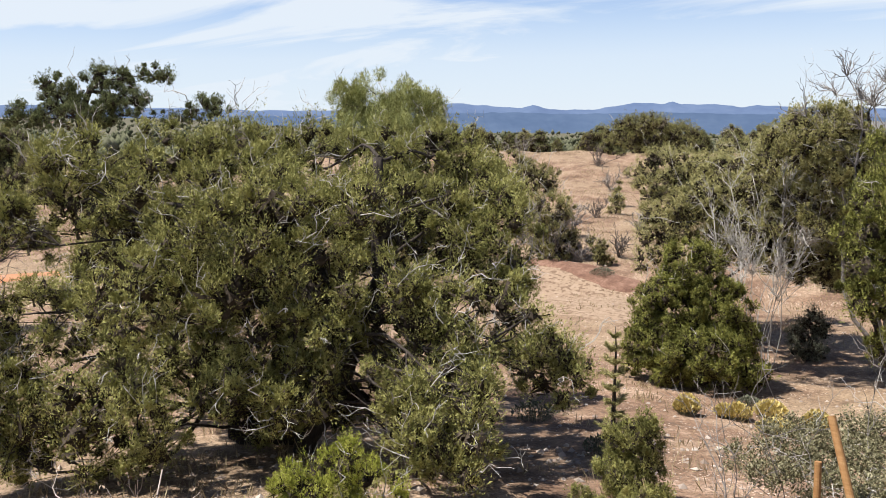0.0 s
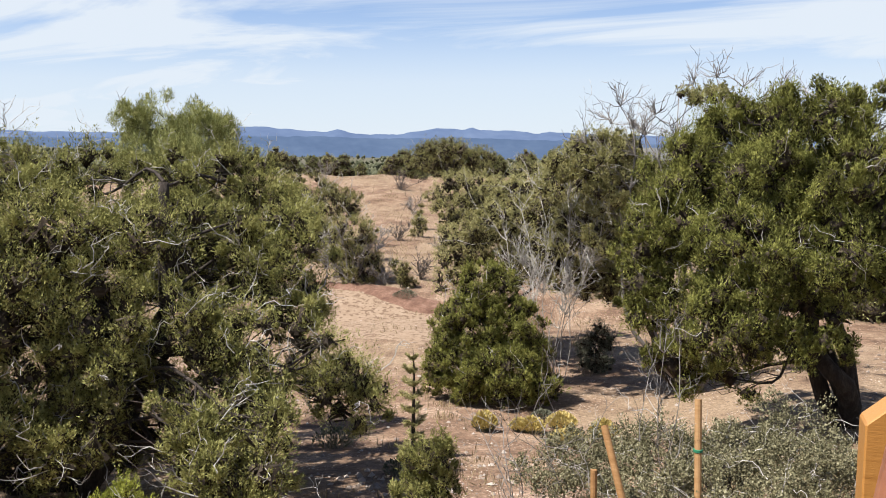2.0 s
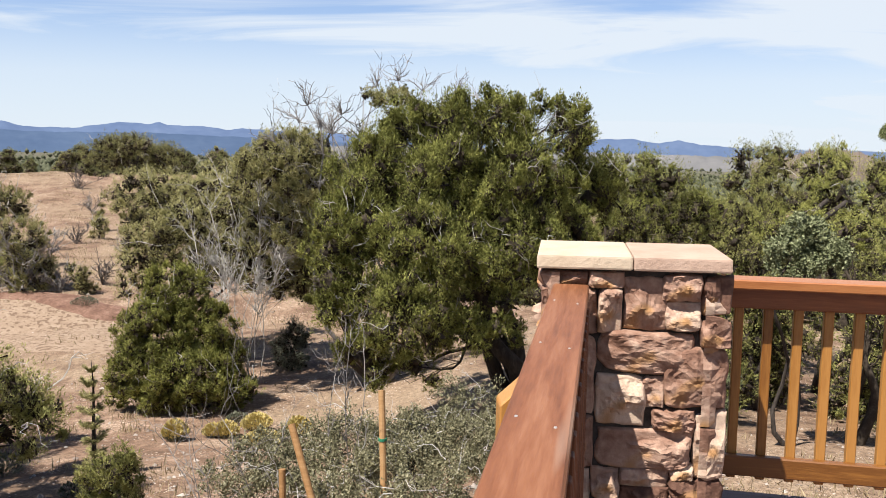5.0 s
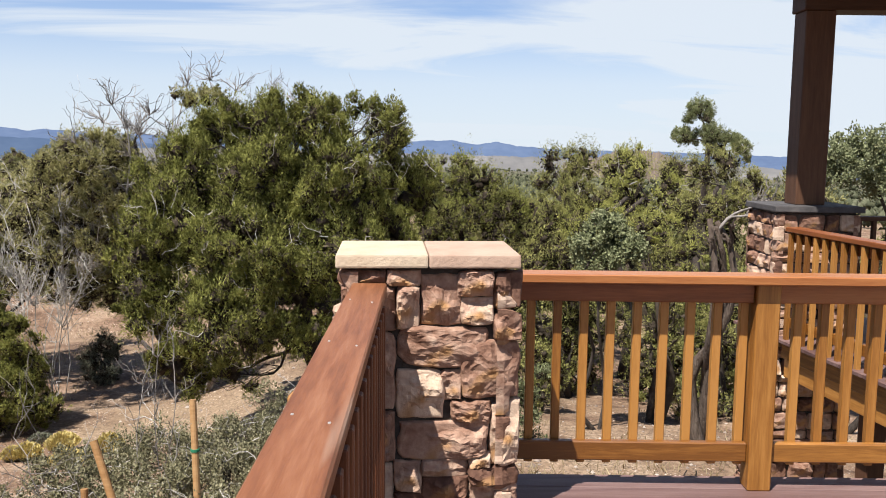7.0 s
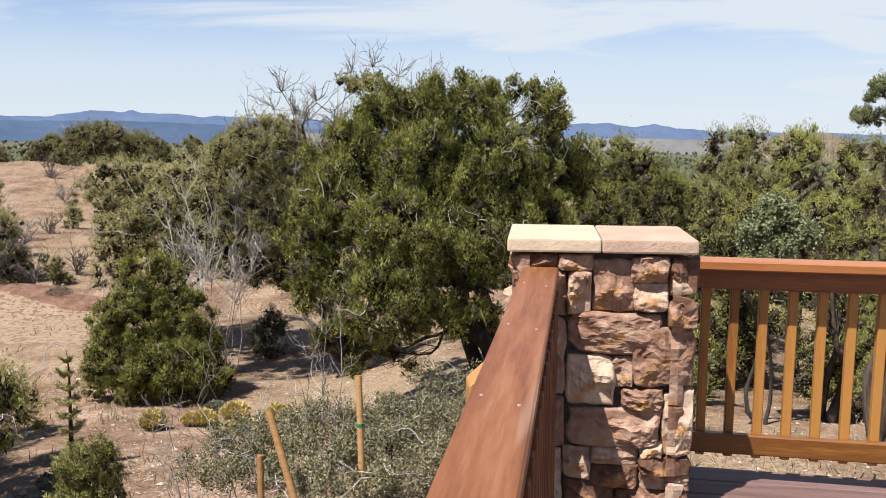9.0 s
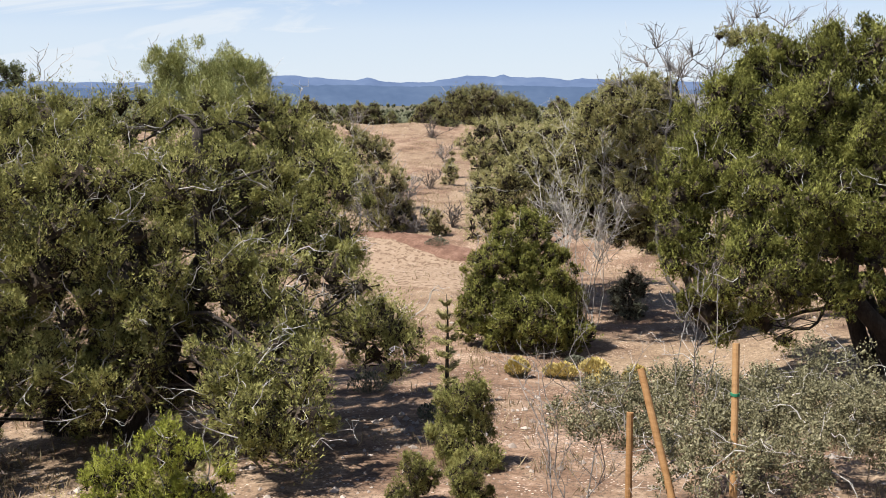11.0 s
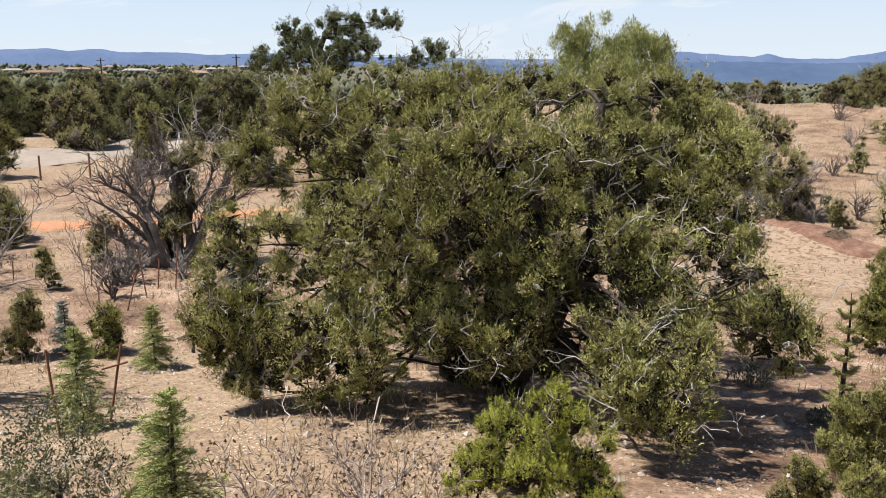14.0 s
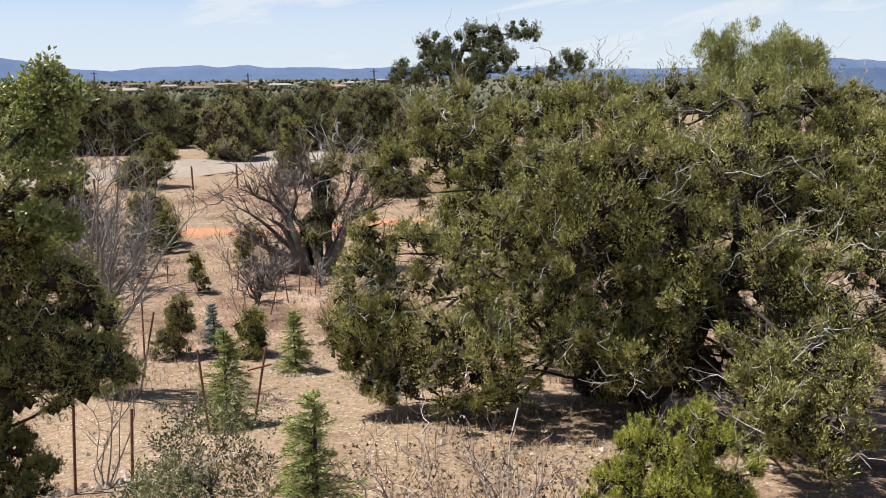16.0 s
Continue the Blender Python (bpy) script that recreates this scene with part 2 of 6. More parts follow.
def wander(rng, a, b, n=6, sway=0.12, sag=0.0):
    """A crooked line from a to b."""
    a, b = np.asarray(a, float), np.asarray(b, float)
    t = np.linspace(0, 1, n)[:, None]
    p = a + (b - a) * t
    size = np.linalg.norm(b - a)
    w = sum(rng.normal(0, sway * size * k, 3) * np.sin(np.pi * f * t) for f, k in ((1, 0.7), (2, 0.6), (3, 0.4)))
    w[:, 2] += sag * size * np.sin(np.pi * t[:, 0])
    return p + w


def kites(heap, rng, p, d, length, width, face=None):
    """Small folded leaves at p that point along d, and turn their faces to face where that is given."""
    d = unit(d)
    s = unit(np.cross(d, rng.normal(size=d.shape) if face is None else face))
    k = np.cross(s, d)
    length, width = np.broadcast_to(length, len(p))[:, None], np.broadcast_to(width, len(p))[:, None]
    mid = p + d * length * 0.45 + k * width * 0.35
    v = np.stack([p, mid + s * width, p + d * length, mid - s * width], 1).reshape(-1, 3)
    b = np.arange(len(p))[:, None] * 4
    heap.add(v, np.concatenate([b + [[0, 1, 2]], b + [[0, 2, 3]]]))


def slivers(heap, rng, p, d, length, width, face=None):
    """Narrow pointed scale sprigs and needles at p along d."""
    d = unit(d)
    s = unit(np.cross(d, rng.normal(size=d.shape) if face is None else face))
    length, width = np.broadcast_to(length, len(p))[:, None], np.broadcast_to(width, len(p))[:, None]
    v = np.stack([p - s * width, p + s * width, p + d * length], 1).reshape(-1, 3)
    heap.add(v, np.arange(len(p))[:, None] * 3 + [[0, 1, 2]])


def ball():
    """A ball of 18 points and 32 triangles."""
    v = [(1, 0, 0), (0, 1, 0), (-1, 0, 0), (0, -1, 0), (0, 0, 1), (0, 0, -1)]
    out, seen = [], {}

    def mid(i, j):
        key = (min(i, j), max(i, j))
        if key not in seen:
            v.append(tuple((Vector(v[i]) + Vector(v[j])).normalized()))
            seen[key] = len(v) - 1
        return seen[key]
    for i in range(4):
        for q, e in (((i, (i + 1) % 4, 4), 1), (((i + 1) % 4, i, 5), 1)):
            x, y, z = q
            m, n, o = mid(x, y), mid(y, z), mid(z, x)
            out += [(x, m, o), (m, y, n), (o, n, z), (m, n, o)]
    return np.array(v, float), np.array(out)


BALL_V, BALL_F = ball()


OCTA_F = np.array([[0, 1, 4], [1, 2, 4], [2, 3, 4], [3, 0, 4], [1, 0, 5], [2, 1, 5], [3, 2, 5], [0, 3, 5]])


def bodies(heap, rng, places, axis, size, long=1.3, ragged=0.22, small=False):
    """Ragged, slightly long balls of packed scale leaves, one at each place, drawn out along its axis."""
    n = len(places)
    axis = unit(axis)
    pts, tri = (BALL_V[:6] * 1.15, OCTA_F) if small else (BALL_V, BALL_F)
    v = pts[None] * rng.uniform(1 - ragged, 1 + ragged, (n, len(pts), 1))
    along = (v * axis[:, None]).sum(-1, keepdims=True) * axis[:, None]
    v = (v + along * (long - 1)) * np.broadcast_to(size, n)[:, None, None] + places[:, None]
    heap.add(v.reshape(-1, 3), (tri[None] + len(pts) * np.arange(n)[:, None, None]).reshape(-1, 3), True)


def clothe(heap, rng, tufts_, axis, per, leaf, wide, fan=0.45, long=1.3, put=slivers):
    """Short leafy sprigs that fill each tuft, stand outward and lean towards its tip."""
    t, ax = np.repeat(tufts_, per, 0), np.repeat(unit(axis), per, 0)
    o = unit(rng.normal(size=(len(t), 3)) + ax * 0.4)
    along = (o * ax).sum(-1, keepdims=True) * ax
    p = t[:, :3] + (o + along * (long - 1)) * t[:, 3:4] * (rng.random((len(t), 1)) ** 0.6 * 0.9)
    d = unit(o * 0.8 + ax * 0.8 + rng.normal(size=o.shape) * fan)
    k = rng.uniform(0.6, 1.4, len(t))
    put(heap, rng, p, d, leaf * k, wide * k, o * 0.7 + t[:, 4:] * 0.7 + rng.normal(size=o.shape) * 0.45)


def filling(heap, rng, groups_, per, leaf):
    """The coarse, shaded inner sprays of a crown."""
    g = np.repeat(groups_, per, 0)
    o = unit(rng.normal(size=(len(g), 3)))
    p = g[:, :3] - g[:, 4:] * g[:, 3:4] * 0.7 + o * g[:, 3:4] * rng.random((len(g), 1))
    slivers(heap, rng, p, o + rng.normal(size=o.shape), leaf * rng.uniform(0.7, 1.3, len(g)), leaf * 0.16, rng.normal(size=o.shape))


def tufts_of(rng, blobs, n, share, low, size=None, inside=0.30):
    """Breaks each lobe into rounded tufts that stand out of its skin with gaps between. Rows of x, y, z, radius and the way out of the lobe."""
    out = []
    b = np.asarray(blobs, float)
    for x, y, z, r, h in b:
        i = np.arange(n) + rng.random(n) * 0.8
        q = np.clip(1 - (1 - low) * (i + 0.2) / n, -1, 1)
        a = 2.4 * i + rng.uniform(0, 6.3)
        w = np.sqrt(1 - q ** 2)
        d = np.stack([w * np.cos(a), w * np.sin(a), q], -1)
        f = rng.uniform(0.6, 1.1, (n, 1))
        c = np.array([x, y, z]) + d * [r, r, h] * f
        k = (size or (r * 0.6 + h * 0.4) * share) * rng.uniform(0.55, 1.5, n)
        deep = ((c[:, None, :2] - b[None, :, :2]) ** 2).sum(-1) / b[None, :, 3] ** 2 + (c[:, None, 2] - b[None, :, 2]) ** 2 / b[None, :, 4] ** 2
        keep = (deep > inside).all(1)
        out.append(np.concatenate([c, k[:, None], d], 1)[keep])
    return np.concatenate(out)


def clumps_of(rng, blobs, size, low, cover, hollow, base):
    """Breaks the lobes of a crown into rounded clumps with gaps between. Rows of x, y, z, radius and the way out of the lobe."""
    b = np.asarray(blobs, float)
    out = []
    for x, y, z, r, h in b:
        n = max(3, int(cover * 4 * r * (0.4 * r + 0.6 * h) / (size * size)))
        i = np.arange(n) + rng.random(n) * 0.8
        q = np.clip(1 - (1 - low) * i / n, -1, 1)
        a = 2.4 * i + rng.uniform(0, 6.3)
        w = np.sqrt(1 - q ** 2)
        d = np.stack([w * np.cos(a), w * np.sin(a), q], -1)
        rad = np.minimum(size * rng.gamma(6, 1 / 6, n), 0.75 * min(r, 1.4 * h))
        core = rng.random(n) < 0.3
        f = np.where(core, rng.uniform(0.25, 0.6, n), rng.uniform(0.8, 1.08, n))
        c = np.array([x, y, z]) + d * (np.maximum(np.array([r, r, h]) - rad[:, None] * 0.7, 0.15 * r)) * f[:, None]
        wave = np.array([noise.noise(Vector(p) / (3.0 * size)) for p in c + base])
        c = c + d * (np.clip(wave, -0.5, 0.6) * size * 0.8)[:, None]
        inside = ((c[:, None, :2] - b[None, :, :2]) ** 2).sum(-1) / b[None, :, 3] ** 2 + (c[:, None, 2] - b[None, :, 2]) ** 2 / b[None, :, 4] ** 2
        keep = ((wave > hollow) | core) & (inside > 0.12).all(1)
        out.append(np.concatenate([c, rad[:, None], d], 1)[keep])
    return np.concatenate(out)


def plumes_of(rng, clumps, many, up, share):
    """Upright sprays that make up each clump: the foot, axis, length and radius of each, and the way out of the clump."""
    c, d = np.repeat(clumps, many, 0), np.tile(np.arange(many), len(clumps))
    q = 1 - 1.5 * (d + rng.random(len(d))) / many
    a = 2.4 * d + np.repeat(rng.uniform(0, 6.3, len(clumps)), many)
    w = np.sqrt(np.clip(1 - q ** 2, 0, 1))
    o = np.stack([w * np.cos(a), w * np.sin(a), q], -1)
    # the dome of sprays leans out of the crown
    o = unit(o + c[:, 4:] * 0.45)
    ax = unit(o * 0.7 + [0, 0, up] + rng.normal(0, 0.22, o.shape))
    ln = c[:, 3] * share * rng.gamma(12, 1 / 12, len(o)) * (1 + 0.25 * np.clip(o[:, 2], -0.5, 1))
    foot = c[:, :3] + o * [1, 1, 1.25] * (c[:, 3] * rng.uniform(0.45, 1.0, len(o)))[:, None] - ax * ln[:, None] * 0.5
    return foot, ax, ln, ln * rng.uniform(0.28, 0.40, len(o)), o


def leaf_plumes(heap, rng, foot, axis, ln, rad, dome, per, leaf, wide, fan=0.4):
    """Clothes each spray with short pointed sprigs that stand off it towards its tip."""
    n = len(foot) * per
    ax = np.repeat(axis, per, 0)
    u = rng.random(n) ** 0.9
    o = unit(np.cross(ax, rng.normal(size=ax.shape)))
    ring = np.minimum(u * 5 + 0.25, 1.12 - u) * np.repeat(rad, per) * rng.random(n) ** 0.5 * 1.2
    p = np.repeat(foot, per, 0) + ax * (np.repeat(ln, per) * u * 0.95)[:, None] + o * ring[:, None]
    d = unit(o * 0.6 + ax * (0.55 + 0.7 * u)[:, None] + rng.normal(size=o.shape) * fan * 0.6)
    k = rng.uniform(0.55, 1.45, n)
    slivers(heap, rng, p, d, leaf * 0.72 * k, wide * 0.6 * k, o * 0.5 + np.repeat(dome, per, 0) * 0.9 + rng.normal(size=o.shape) * 0.22)


def tree(name, base, blobs, foliage, label, category="tree", seed=1, per=60, leaf=None, wide=None, sprigs=15, tufts=11, tuft=0.12, fill=10, body=0.3, long=1.6, fan=0.5, broad=False,
         trunk=0.16, forks=2, dead=0, dead_len=0.5, dead_r=0.008, group="", up=0.6, low=-0.55, branches=5, limbs=99, bark=None, hollow=-0.3, cover=0.85, clump=None, many=13, share=0.85, solid=0.34, gaps=(), stem=()):
    """A tree or bush: forked trunk, a limb to each lobe of the crown, side branches, a crown of leafy twigs and dead pale twigs."""
    rng = np.random.default_rng(seed)
    bark = bark or BARK
    base = np.asarray(base, float)
    base = np.array([base[0], base[1], gz(base[0], base[1]) - 0.03]) if len(base) == 2 else base
    ob = thing(name, tuple(base), label, category, group)
    b = np.asarray(blobs, float).copy()
    b[:, :3] -= base
    mid = b[:, :3].mean(0)
    height = b[:, 2].max()
    # trunk, split low into leaning stems
    stems = []
    for i in range(forks):
        a = rng.uniform(0, 2 * np.pi) + 2 * np.pi * i / forks
        foot = np.array([np.cos(a), np.sin(a), 0]) * trunk * 0.7 * (forks > 1)
        top = mid + np.array([np.cos(a), np.sin(a), 0]) * 0.35 * b[:, 3].mean() * (1 if forks > 1 else 0.3)
        top[2] = max(0.35, mid[2] + 0.25 * (height - mid[2]))
        line = wander(rng, foot + [0, 0, -0.05], top, 9, 0.08)
        h = Heap()
        tube(h, line, trunk * (1.0 if i == 0 else 0.75), trunk * 0.35, 9, 0.7)
        part_mesh("trunk", h.mesh("trunk", bark, True), ob)
        stems.append(line)
    if stem:
        line = np.asarray(stem, float) - base
        h = Heap()
        tube(h, np.concatenate([wander(rng, p, q, 5, 0.06)[:-1] for p, q in zip(line[:-1], line[1:])] + [line[-1:]]), trunk * 0.8, trunk * 0.3, 9, 0.7)
        part_mesh("trunk", h.mesh("trunk", bark, True), ob)
        stems.append(line)
    nodes = np.concatenate([s[2:] for s in stems])
    if broad:
        groups = tufts_of(rng, b, sprigs, 0.36, max(-0.85, low), None, 0.16)
        tf = tufts_of(rng, groups[:, [0, 1, 2, 3, 3]], tufts, 0.4, -0.7, tuft, 0.45)
        cs, os_ = tf[:, :3], tf[:, 4:]
    else:
        clumps = clumps_of(rng, b, clump or tuft * 1.9, max(-0.9, low), cover, hollow, base)
        for x, y, z, r in gaps:
            clumps = clumps[np.linalg.norm(clumps[:, :3] + base - [x, y, z], axis=1) > r]
        foot, os_, long_, thick_, dome = plumes_of(rng, clumps, many, up, share)
        cs = foot + os_ * long_[:, None] * 0.5
    order = np.argsort(-b[:, 3])[:limbs]
    for i in order:
        c = b[i, :3]
        lower = nodes[nodes[:, 2] < c[2] + 0.1]
        src = lower if len(lower) else nodes[:1]
        root = src[np.argmin(np.linalg.norm(src - c, axis=1) + 1.0 * rng.random(len(src)))]
        h = Heap()
        line = wander(rng, root, c, 9, 0.09, 0.04)
        thick = trunk * rng.uniform(0.10, 0.19)
        tube(h, line, thick, thick * 0.35, 6)
        near = np.where(np.linalg.norm((cs - c) / np.array([b[i, 3], b[i, 3], b[i, 4]]), axis=1) < 1.15)[0]
        for k in rng.permutation(near)[:branches]:
            s = line[rng.integers(4, 9)]
            tube(h, wander(rng, s, cs[k], 5, 0.10), thick * 0.3, thick * 0.08, 4)
        part_mesh("limb", h.mesh("limb", bark, True), ob)
    h = Heap()
    leaf = leaf or tuft * 0.5
    wide = wide or leaf * 0.16
    if broad:
        axis = unit(tf[:, 4:] * 0.6 + [0, 0, up] + rng.normal(0, 0.35, (len(tf), 3)))
        filling(h, rng, groups, fill, tuft * 0.8)
        bodies(h, rng, tf[:, :3], axis, tf[:, 3] * body, long, 0.3, True)
        clothe(h, rng, tf, axis, per, leaf, wide, fan, long, kites)
    else:
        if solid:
            # dead brown twigs and old needles inside each clump, darkened to stand for shade
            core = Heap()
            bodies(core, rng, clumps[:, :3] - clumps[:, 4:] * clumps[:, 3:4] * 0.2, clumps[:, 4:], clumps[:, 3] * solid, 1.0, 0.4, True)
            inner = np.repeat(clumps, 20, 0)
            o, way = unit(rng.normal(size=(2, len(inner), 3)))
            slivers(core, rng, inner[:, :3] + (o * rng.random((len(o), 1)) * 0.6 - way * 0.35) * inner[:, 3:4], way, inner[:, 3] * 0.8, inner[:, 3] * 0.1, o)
            part_mesh("inner_twig", core.mesh("inner_twig", SHADE_BROWN), ob, "dead brown inner twigs darkened for shade", kind="stuff")
        leaf_plumes(h, rng, foot, os_, long_, thick_, dome, int(per * 0.66), leaf, wide, fan=fan)
    part_mesh("crown", h.mesh("crown", foliage), ob, kind="stuff")
    if dead:
        h = Heap()
        for k in rng.integers(0, len(cs), dead):
            s = cs[k] - os_[k] * rng.uniform(-0.05, 0.15)
            d = unit(os_[k] + rng.normal(0, 0.6, 3) + [0, 0, -0.1])
            ln = dead_len * rng.uniform(0.5, 1.4)
            line = wander(rng, s, s + d * ln, 6, 0.12)
            tube(h, line, dead_r * rng.uniform(0.8, 1.6), dead_r * 0.35, 4)
            for _ in range(3):
                q = line[rng.integers(2, 6)]
                e = q + unit(d + rng.normal(0, 0.8, 3)) * ln * rng.uniform(0.2, 0.5)
                tube(h, wander(rng, q, e, 4, 0.12), dead_r * 0.6, dead_r * 0.25, 3)
        part_mesh("dead_twig", h.mesh("dead_twig", DEADWOOD), ob, "pale grey dead twigs", kind="stuff")
    return ob


def bare(name, base, tips, mat, label, category="shrub", seed=1, trunk=0.06, twigs=60, twig_len=0.6, thin=0.004, leaves=None, group="", fork=0.35, leaf=0.03, wide=0.01, per=5):
    """A leafless or nearly leafless shrub: stems from the base to the tips, with a haze of fine twigs."""
    rng = np.random.default_rng(seed)
    base = np.asarray(base, float)
    base = np.array([base[0], base[1], gz(base[0], base[1]) - 0.03]) if len(base) == 2 else base
    ob = thing(name, tuple(base), label, category, group)
    tw, lf = Heap(), Heap()
    lines = []
    for tip in tips:
        tip = np.asarray(tip, float) - base
        h = Heap()
        line = wander(rng, (rng.normal(0, trunk, 3) * [1, 1, 0]), tip, 9, 0.06, 0.04)
        tube(h, line, trunk * rng.uniform(0.6, 1.0), thin * 1.5, 6, 0.8)
        part_mesh("stem", h.mesh("stem", mat, True), ob)
        lines.append(line)
    ends, dirs = [], []
    for _ in range(twigs):
        line = lines[rng.integers(len(lines))]
        k = rng.integers(int(9 * fork), 9)
        s = line[k]
        d = unit(unit(line[-1] - line[0]) + rng.normal(0, 0.65, 3) + [0, 0, 0.15])
        ln = twig_len * rng.uniform(0.4, 1.3)
        l2 = wander(rng, s, s + d * ln, 6, 0.07)
        tube(tw, l2, thin * 1.6, thin * 0.6, 4)
        for _ in range(4):
            q = l2[rng.integers(1, 6)]
            e = q + unit(d + rng.normal(0, 0.6, 3)) * ln * rng.uniform(0.25, 0.6)
            tube(tw, wander(rng, q, e, 4, 0.06), thin, thin * 0.5, 3)
            ends.append(e), dirs.append(d)
    part_mesh("twig", tw.mesh("twig", mat), ob, kind="stuff")
    if leaves is not None:
        e, d = np.repeat(np.array(ends), per, 0), np.repeat(np.array(dirs), per, 0)
        e = e + rng.normal(0, leaf * 1.5, e.shape)
        kites(lf, rng, e, d + rng.normal(0, 0.9, d.shape), leaf * rng.uniform(0.6, 1.3, len(e)), wide)
        part_mesh("leaves", lf.mesh("leaves", leaves), ob, kind="stuff")
    return ob


# ---- ground ----
FALL_WEST = ([0, 4, 9, 12, 15, 22, 30, 50, 70, 120, 300, 1000, 3400, 4700], [-1.9, -2.0, -2.55, -3.15, -3.45, -3.65, -3.75, -4.0, -4.25, -5.4, -8.6, -14, -25, -30])
FALL_NORTH = ([0, 4, 7, 9, 15, 20, 27.3, 29.2, 45, 55, 66, 76, 100, 140, 300, 1000, 3400, 4700], [-1.8, -1.9, -2.2, -2.55, -3.6, -4.05, -4.4, -3.85, -3.6, -3.1, -1.7, -1.9, -4.2, -6.6, -11, -30, -78, -88])
FALL_EAST = ([0, 6, 9, 13, 16, 30, 60, 120, 300, 1000, 3400, 4700], [-1.6, -1.8, -2.1, -2.55, -2.9, -3.6, -4.2, -6, -11, -28, -70, -80])


def step(a, b, x):
    t = np.clip((x - a) / (b - a), 0, 1)
    return t * t * (3 - 2 * t)


def ground_height(x, y):
    x, y = np.asarray(x, float), np.asarray(y, float)
    r, az = np.hypot(x, y - 0.7), np.degrees(np.arctan2(-x, y - 0.7))
    w, e = step(40, 56, az), step(13, -2, az)
    z = w * np.interp(r, *FALL_WEST) + e * np.interp(r, *FALL_EAST) + (1 - w - e) * np.interp(r, *FALL_NORTH)
    z = z + np.minimum(r, 60) * 0.0018 * (np.sin(x * 0.9 + 0.5 * y) + np.sin(y * 0.7 - 0.3 * x + 1)) * (r > 1)
    z = z - 0.0192 * x  # the land falls to the east
    return z + 0.012 * np.sin(x * 3.1 + y) * np.sin(y * 2.7) * (r < 60)


def gz(x, y):
    return float(ground_height(x, y))


def ground_material():
    m = bpy.data.materials.new("dry_red_soil")
    t, add = nodes_of(m)
    out, bsdf = add("ShaderNodeOutputMaterial"), add("ShaderNodeBsdfPrincipled", Roughness=0.95)
    bsdf.inputs["Specular IOR Level"].default_value = 0.1
    co = add("ShaderNodeTexCoord").outputs["Object"]
    big, mid, fine = noise_tex(t, co, 0.11, 3.0), noise_tex(t, co, 0.8, 5.0, 0.6), noise_tex(t, co, 9.0, 6.0, 0.7)
    soil = ramp(t, math_node(t, "ADD", math_node(t, "MULTIPLY", mid, 0.55), math_node(t, "MULTIPLY", fine, 0.45)),
                [(0.36, (0.07, 0.042, 0.029)), (0.45, (0.143, 0.088, 0.058)), (0.53, (0.215, 0.138, 0.094)), (0.62, (0.36, 0.255, 0.19))])
    straw = ramp(t, fine, [(0.35, (0.175, 0.122, 0.078)), (0.65, (0.31, 0.232, 0.155))])
    cover = ramp(t, math_node(t, "ADD", math_node(t, "MULTIPLY", big, 0.6), math_node(t, "MULTIPLY", mid, 0.4)), [(0.43, (0, 0, 0)), (0.56, (0.85, 0.85, 0.85))])
    col = mix_col(t, cover, soil, straw)
    litter = noise_tex(t, co, 26.0, 4.0, 0.7)
    col = mix_col(t, ramp(t, litter, [(0.52, (0, 0, 0)), (0.6, (0.85, 0.85, 0.85))]), col, (0.085, 0.062, 0.046))
    v = add("ShaderNodeTexVoronoi", Scale=17.0)
    link(t, co, v.inputs["Vector"])
    pale = math_node(t, "MULTIPLY", ramp(t, v.outputs["Distance"], [(0.16, (1, 1, 1)), (0.26, (0, 0, 0))]), ramp(t, noise_tex(t, co, 1.7, 3.0), [(0.52, (0, 0, 0)), (0.6, (1, 1, 1))]))
    col = mix_col(t, pale, col, (0.56, 0.46, 0.38))
    # beyond the yard the plain is grown over with low scrub
    far = add("ShaderNodeVectorMath")
    far.operation = "LENGTH"
    link(t, co, far.inputs[0])
    grown = ramp(t, math_node(t, "MULTIPLY", far.outputs["Value"], 0.001), [(0.10, (0, 0, 0)), (0.24, (0.85, 0.85, 0.85))])
    col = mix_col(t, grown, col, ramp(t, noise_tex(t, co, 0.05, 6.0, 0.7), [(0.4, (0.045, 0.05, 0.033)), (0.6, (0.09, 0.09, 0.06)), (0.7, (0.2, 0.16, 0.12))]))
    link(t, col, bsdf.inputs["Base Color"])
    b = add("ShaderNodeBump", Strength=0.8, Distance=0.03)
    link(t, math_node(t, "ADD", fine, math_node(t, "MULTIPLY", litter, 0.5)), b.inputs["Height"])
    link(t, b.outputs[0], bsdf.inputs["Normal"])
    link(t, bsdf.outputs[0], out.inputs[0])
    return m


SOIL = ground_material()
ORANGE = material("bare_orange_earth", [(0.27, 0.12, 0.062), (0.33, 0.16, 0.088), (0.36, 0.2, 0.12)], scale=1.5, rough=0.95, bump=0.5, bump_scale=12, spec=0.1, depth=0.04)
ROAD = material("pale_dirt_road", [(0.17, 0.14, 0.112), (0.215, 0.18, 0.147), (0.26, 0.22, 0.18)], scale=0.6, rough=0.95, bump=0.3, bump_scale=10, spec=0.1, depth=0.03)


def grid_mesh(name, px, py, pz, mat, smooth=True, wrap=False):
    n, m = px.shape
    i, j = np.meshgrid(np.arange(n - 1), np.arange(m if wrap else m - 1), indexing="ij")
    a, b = i * m + j, i * m + (j + 1) % m
    h = Heap()
    h.add(np.stack([px, py, pz], -1).reshape(-1, 3), np.concatenate([np.stack([a, a + m, b + m], -1).reshape(-1, 3), np.stack([a, b + m, b], -1).reshape(-1, 3)]))
    return h.mesh(name, mat, smooth)


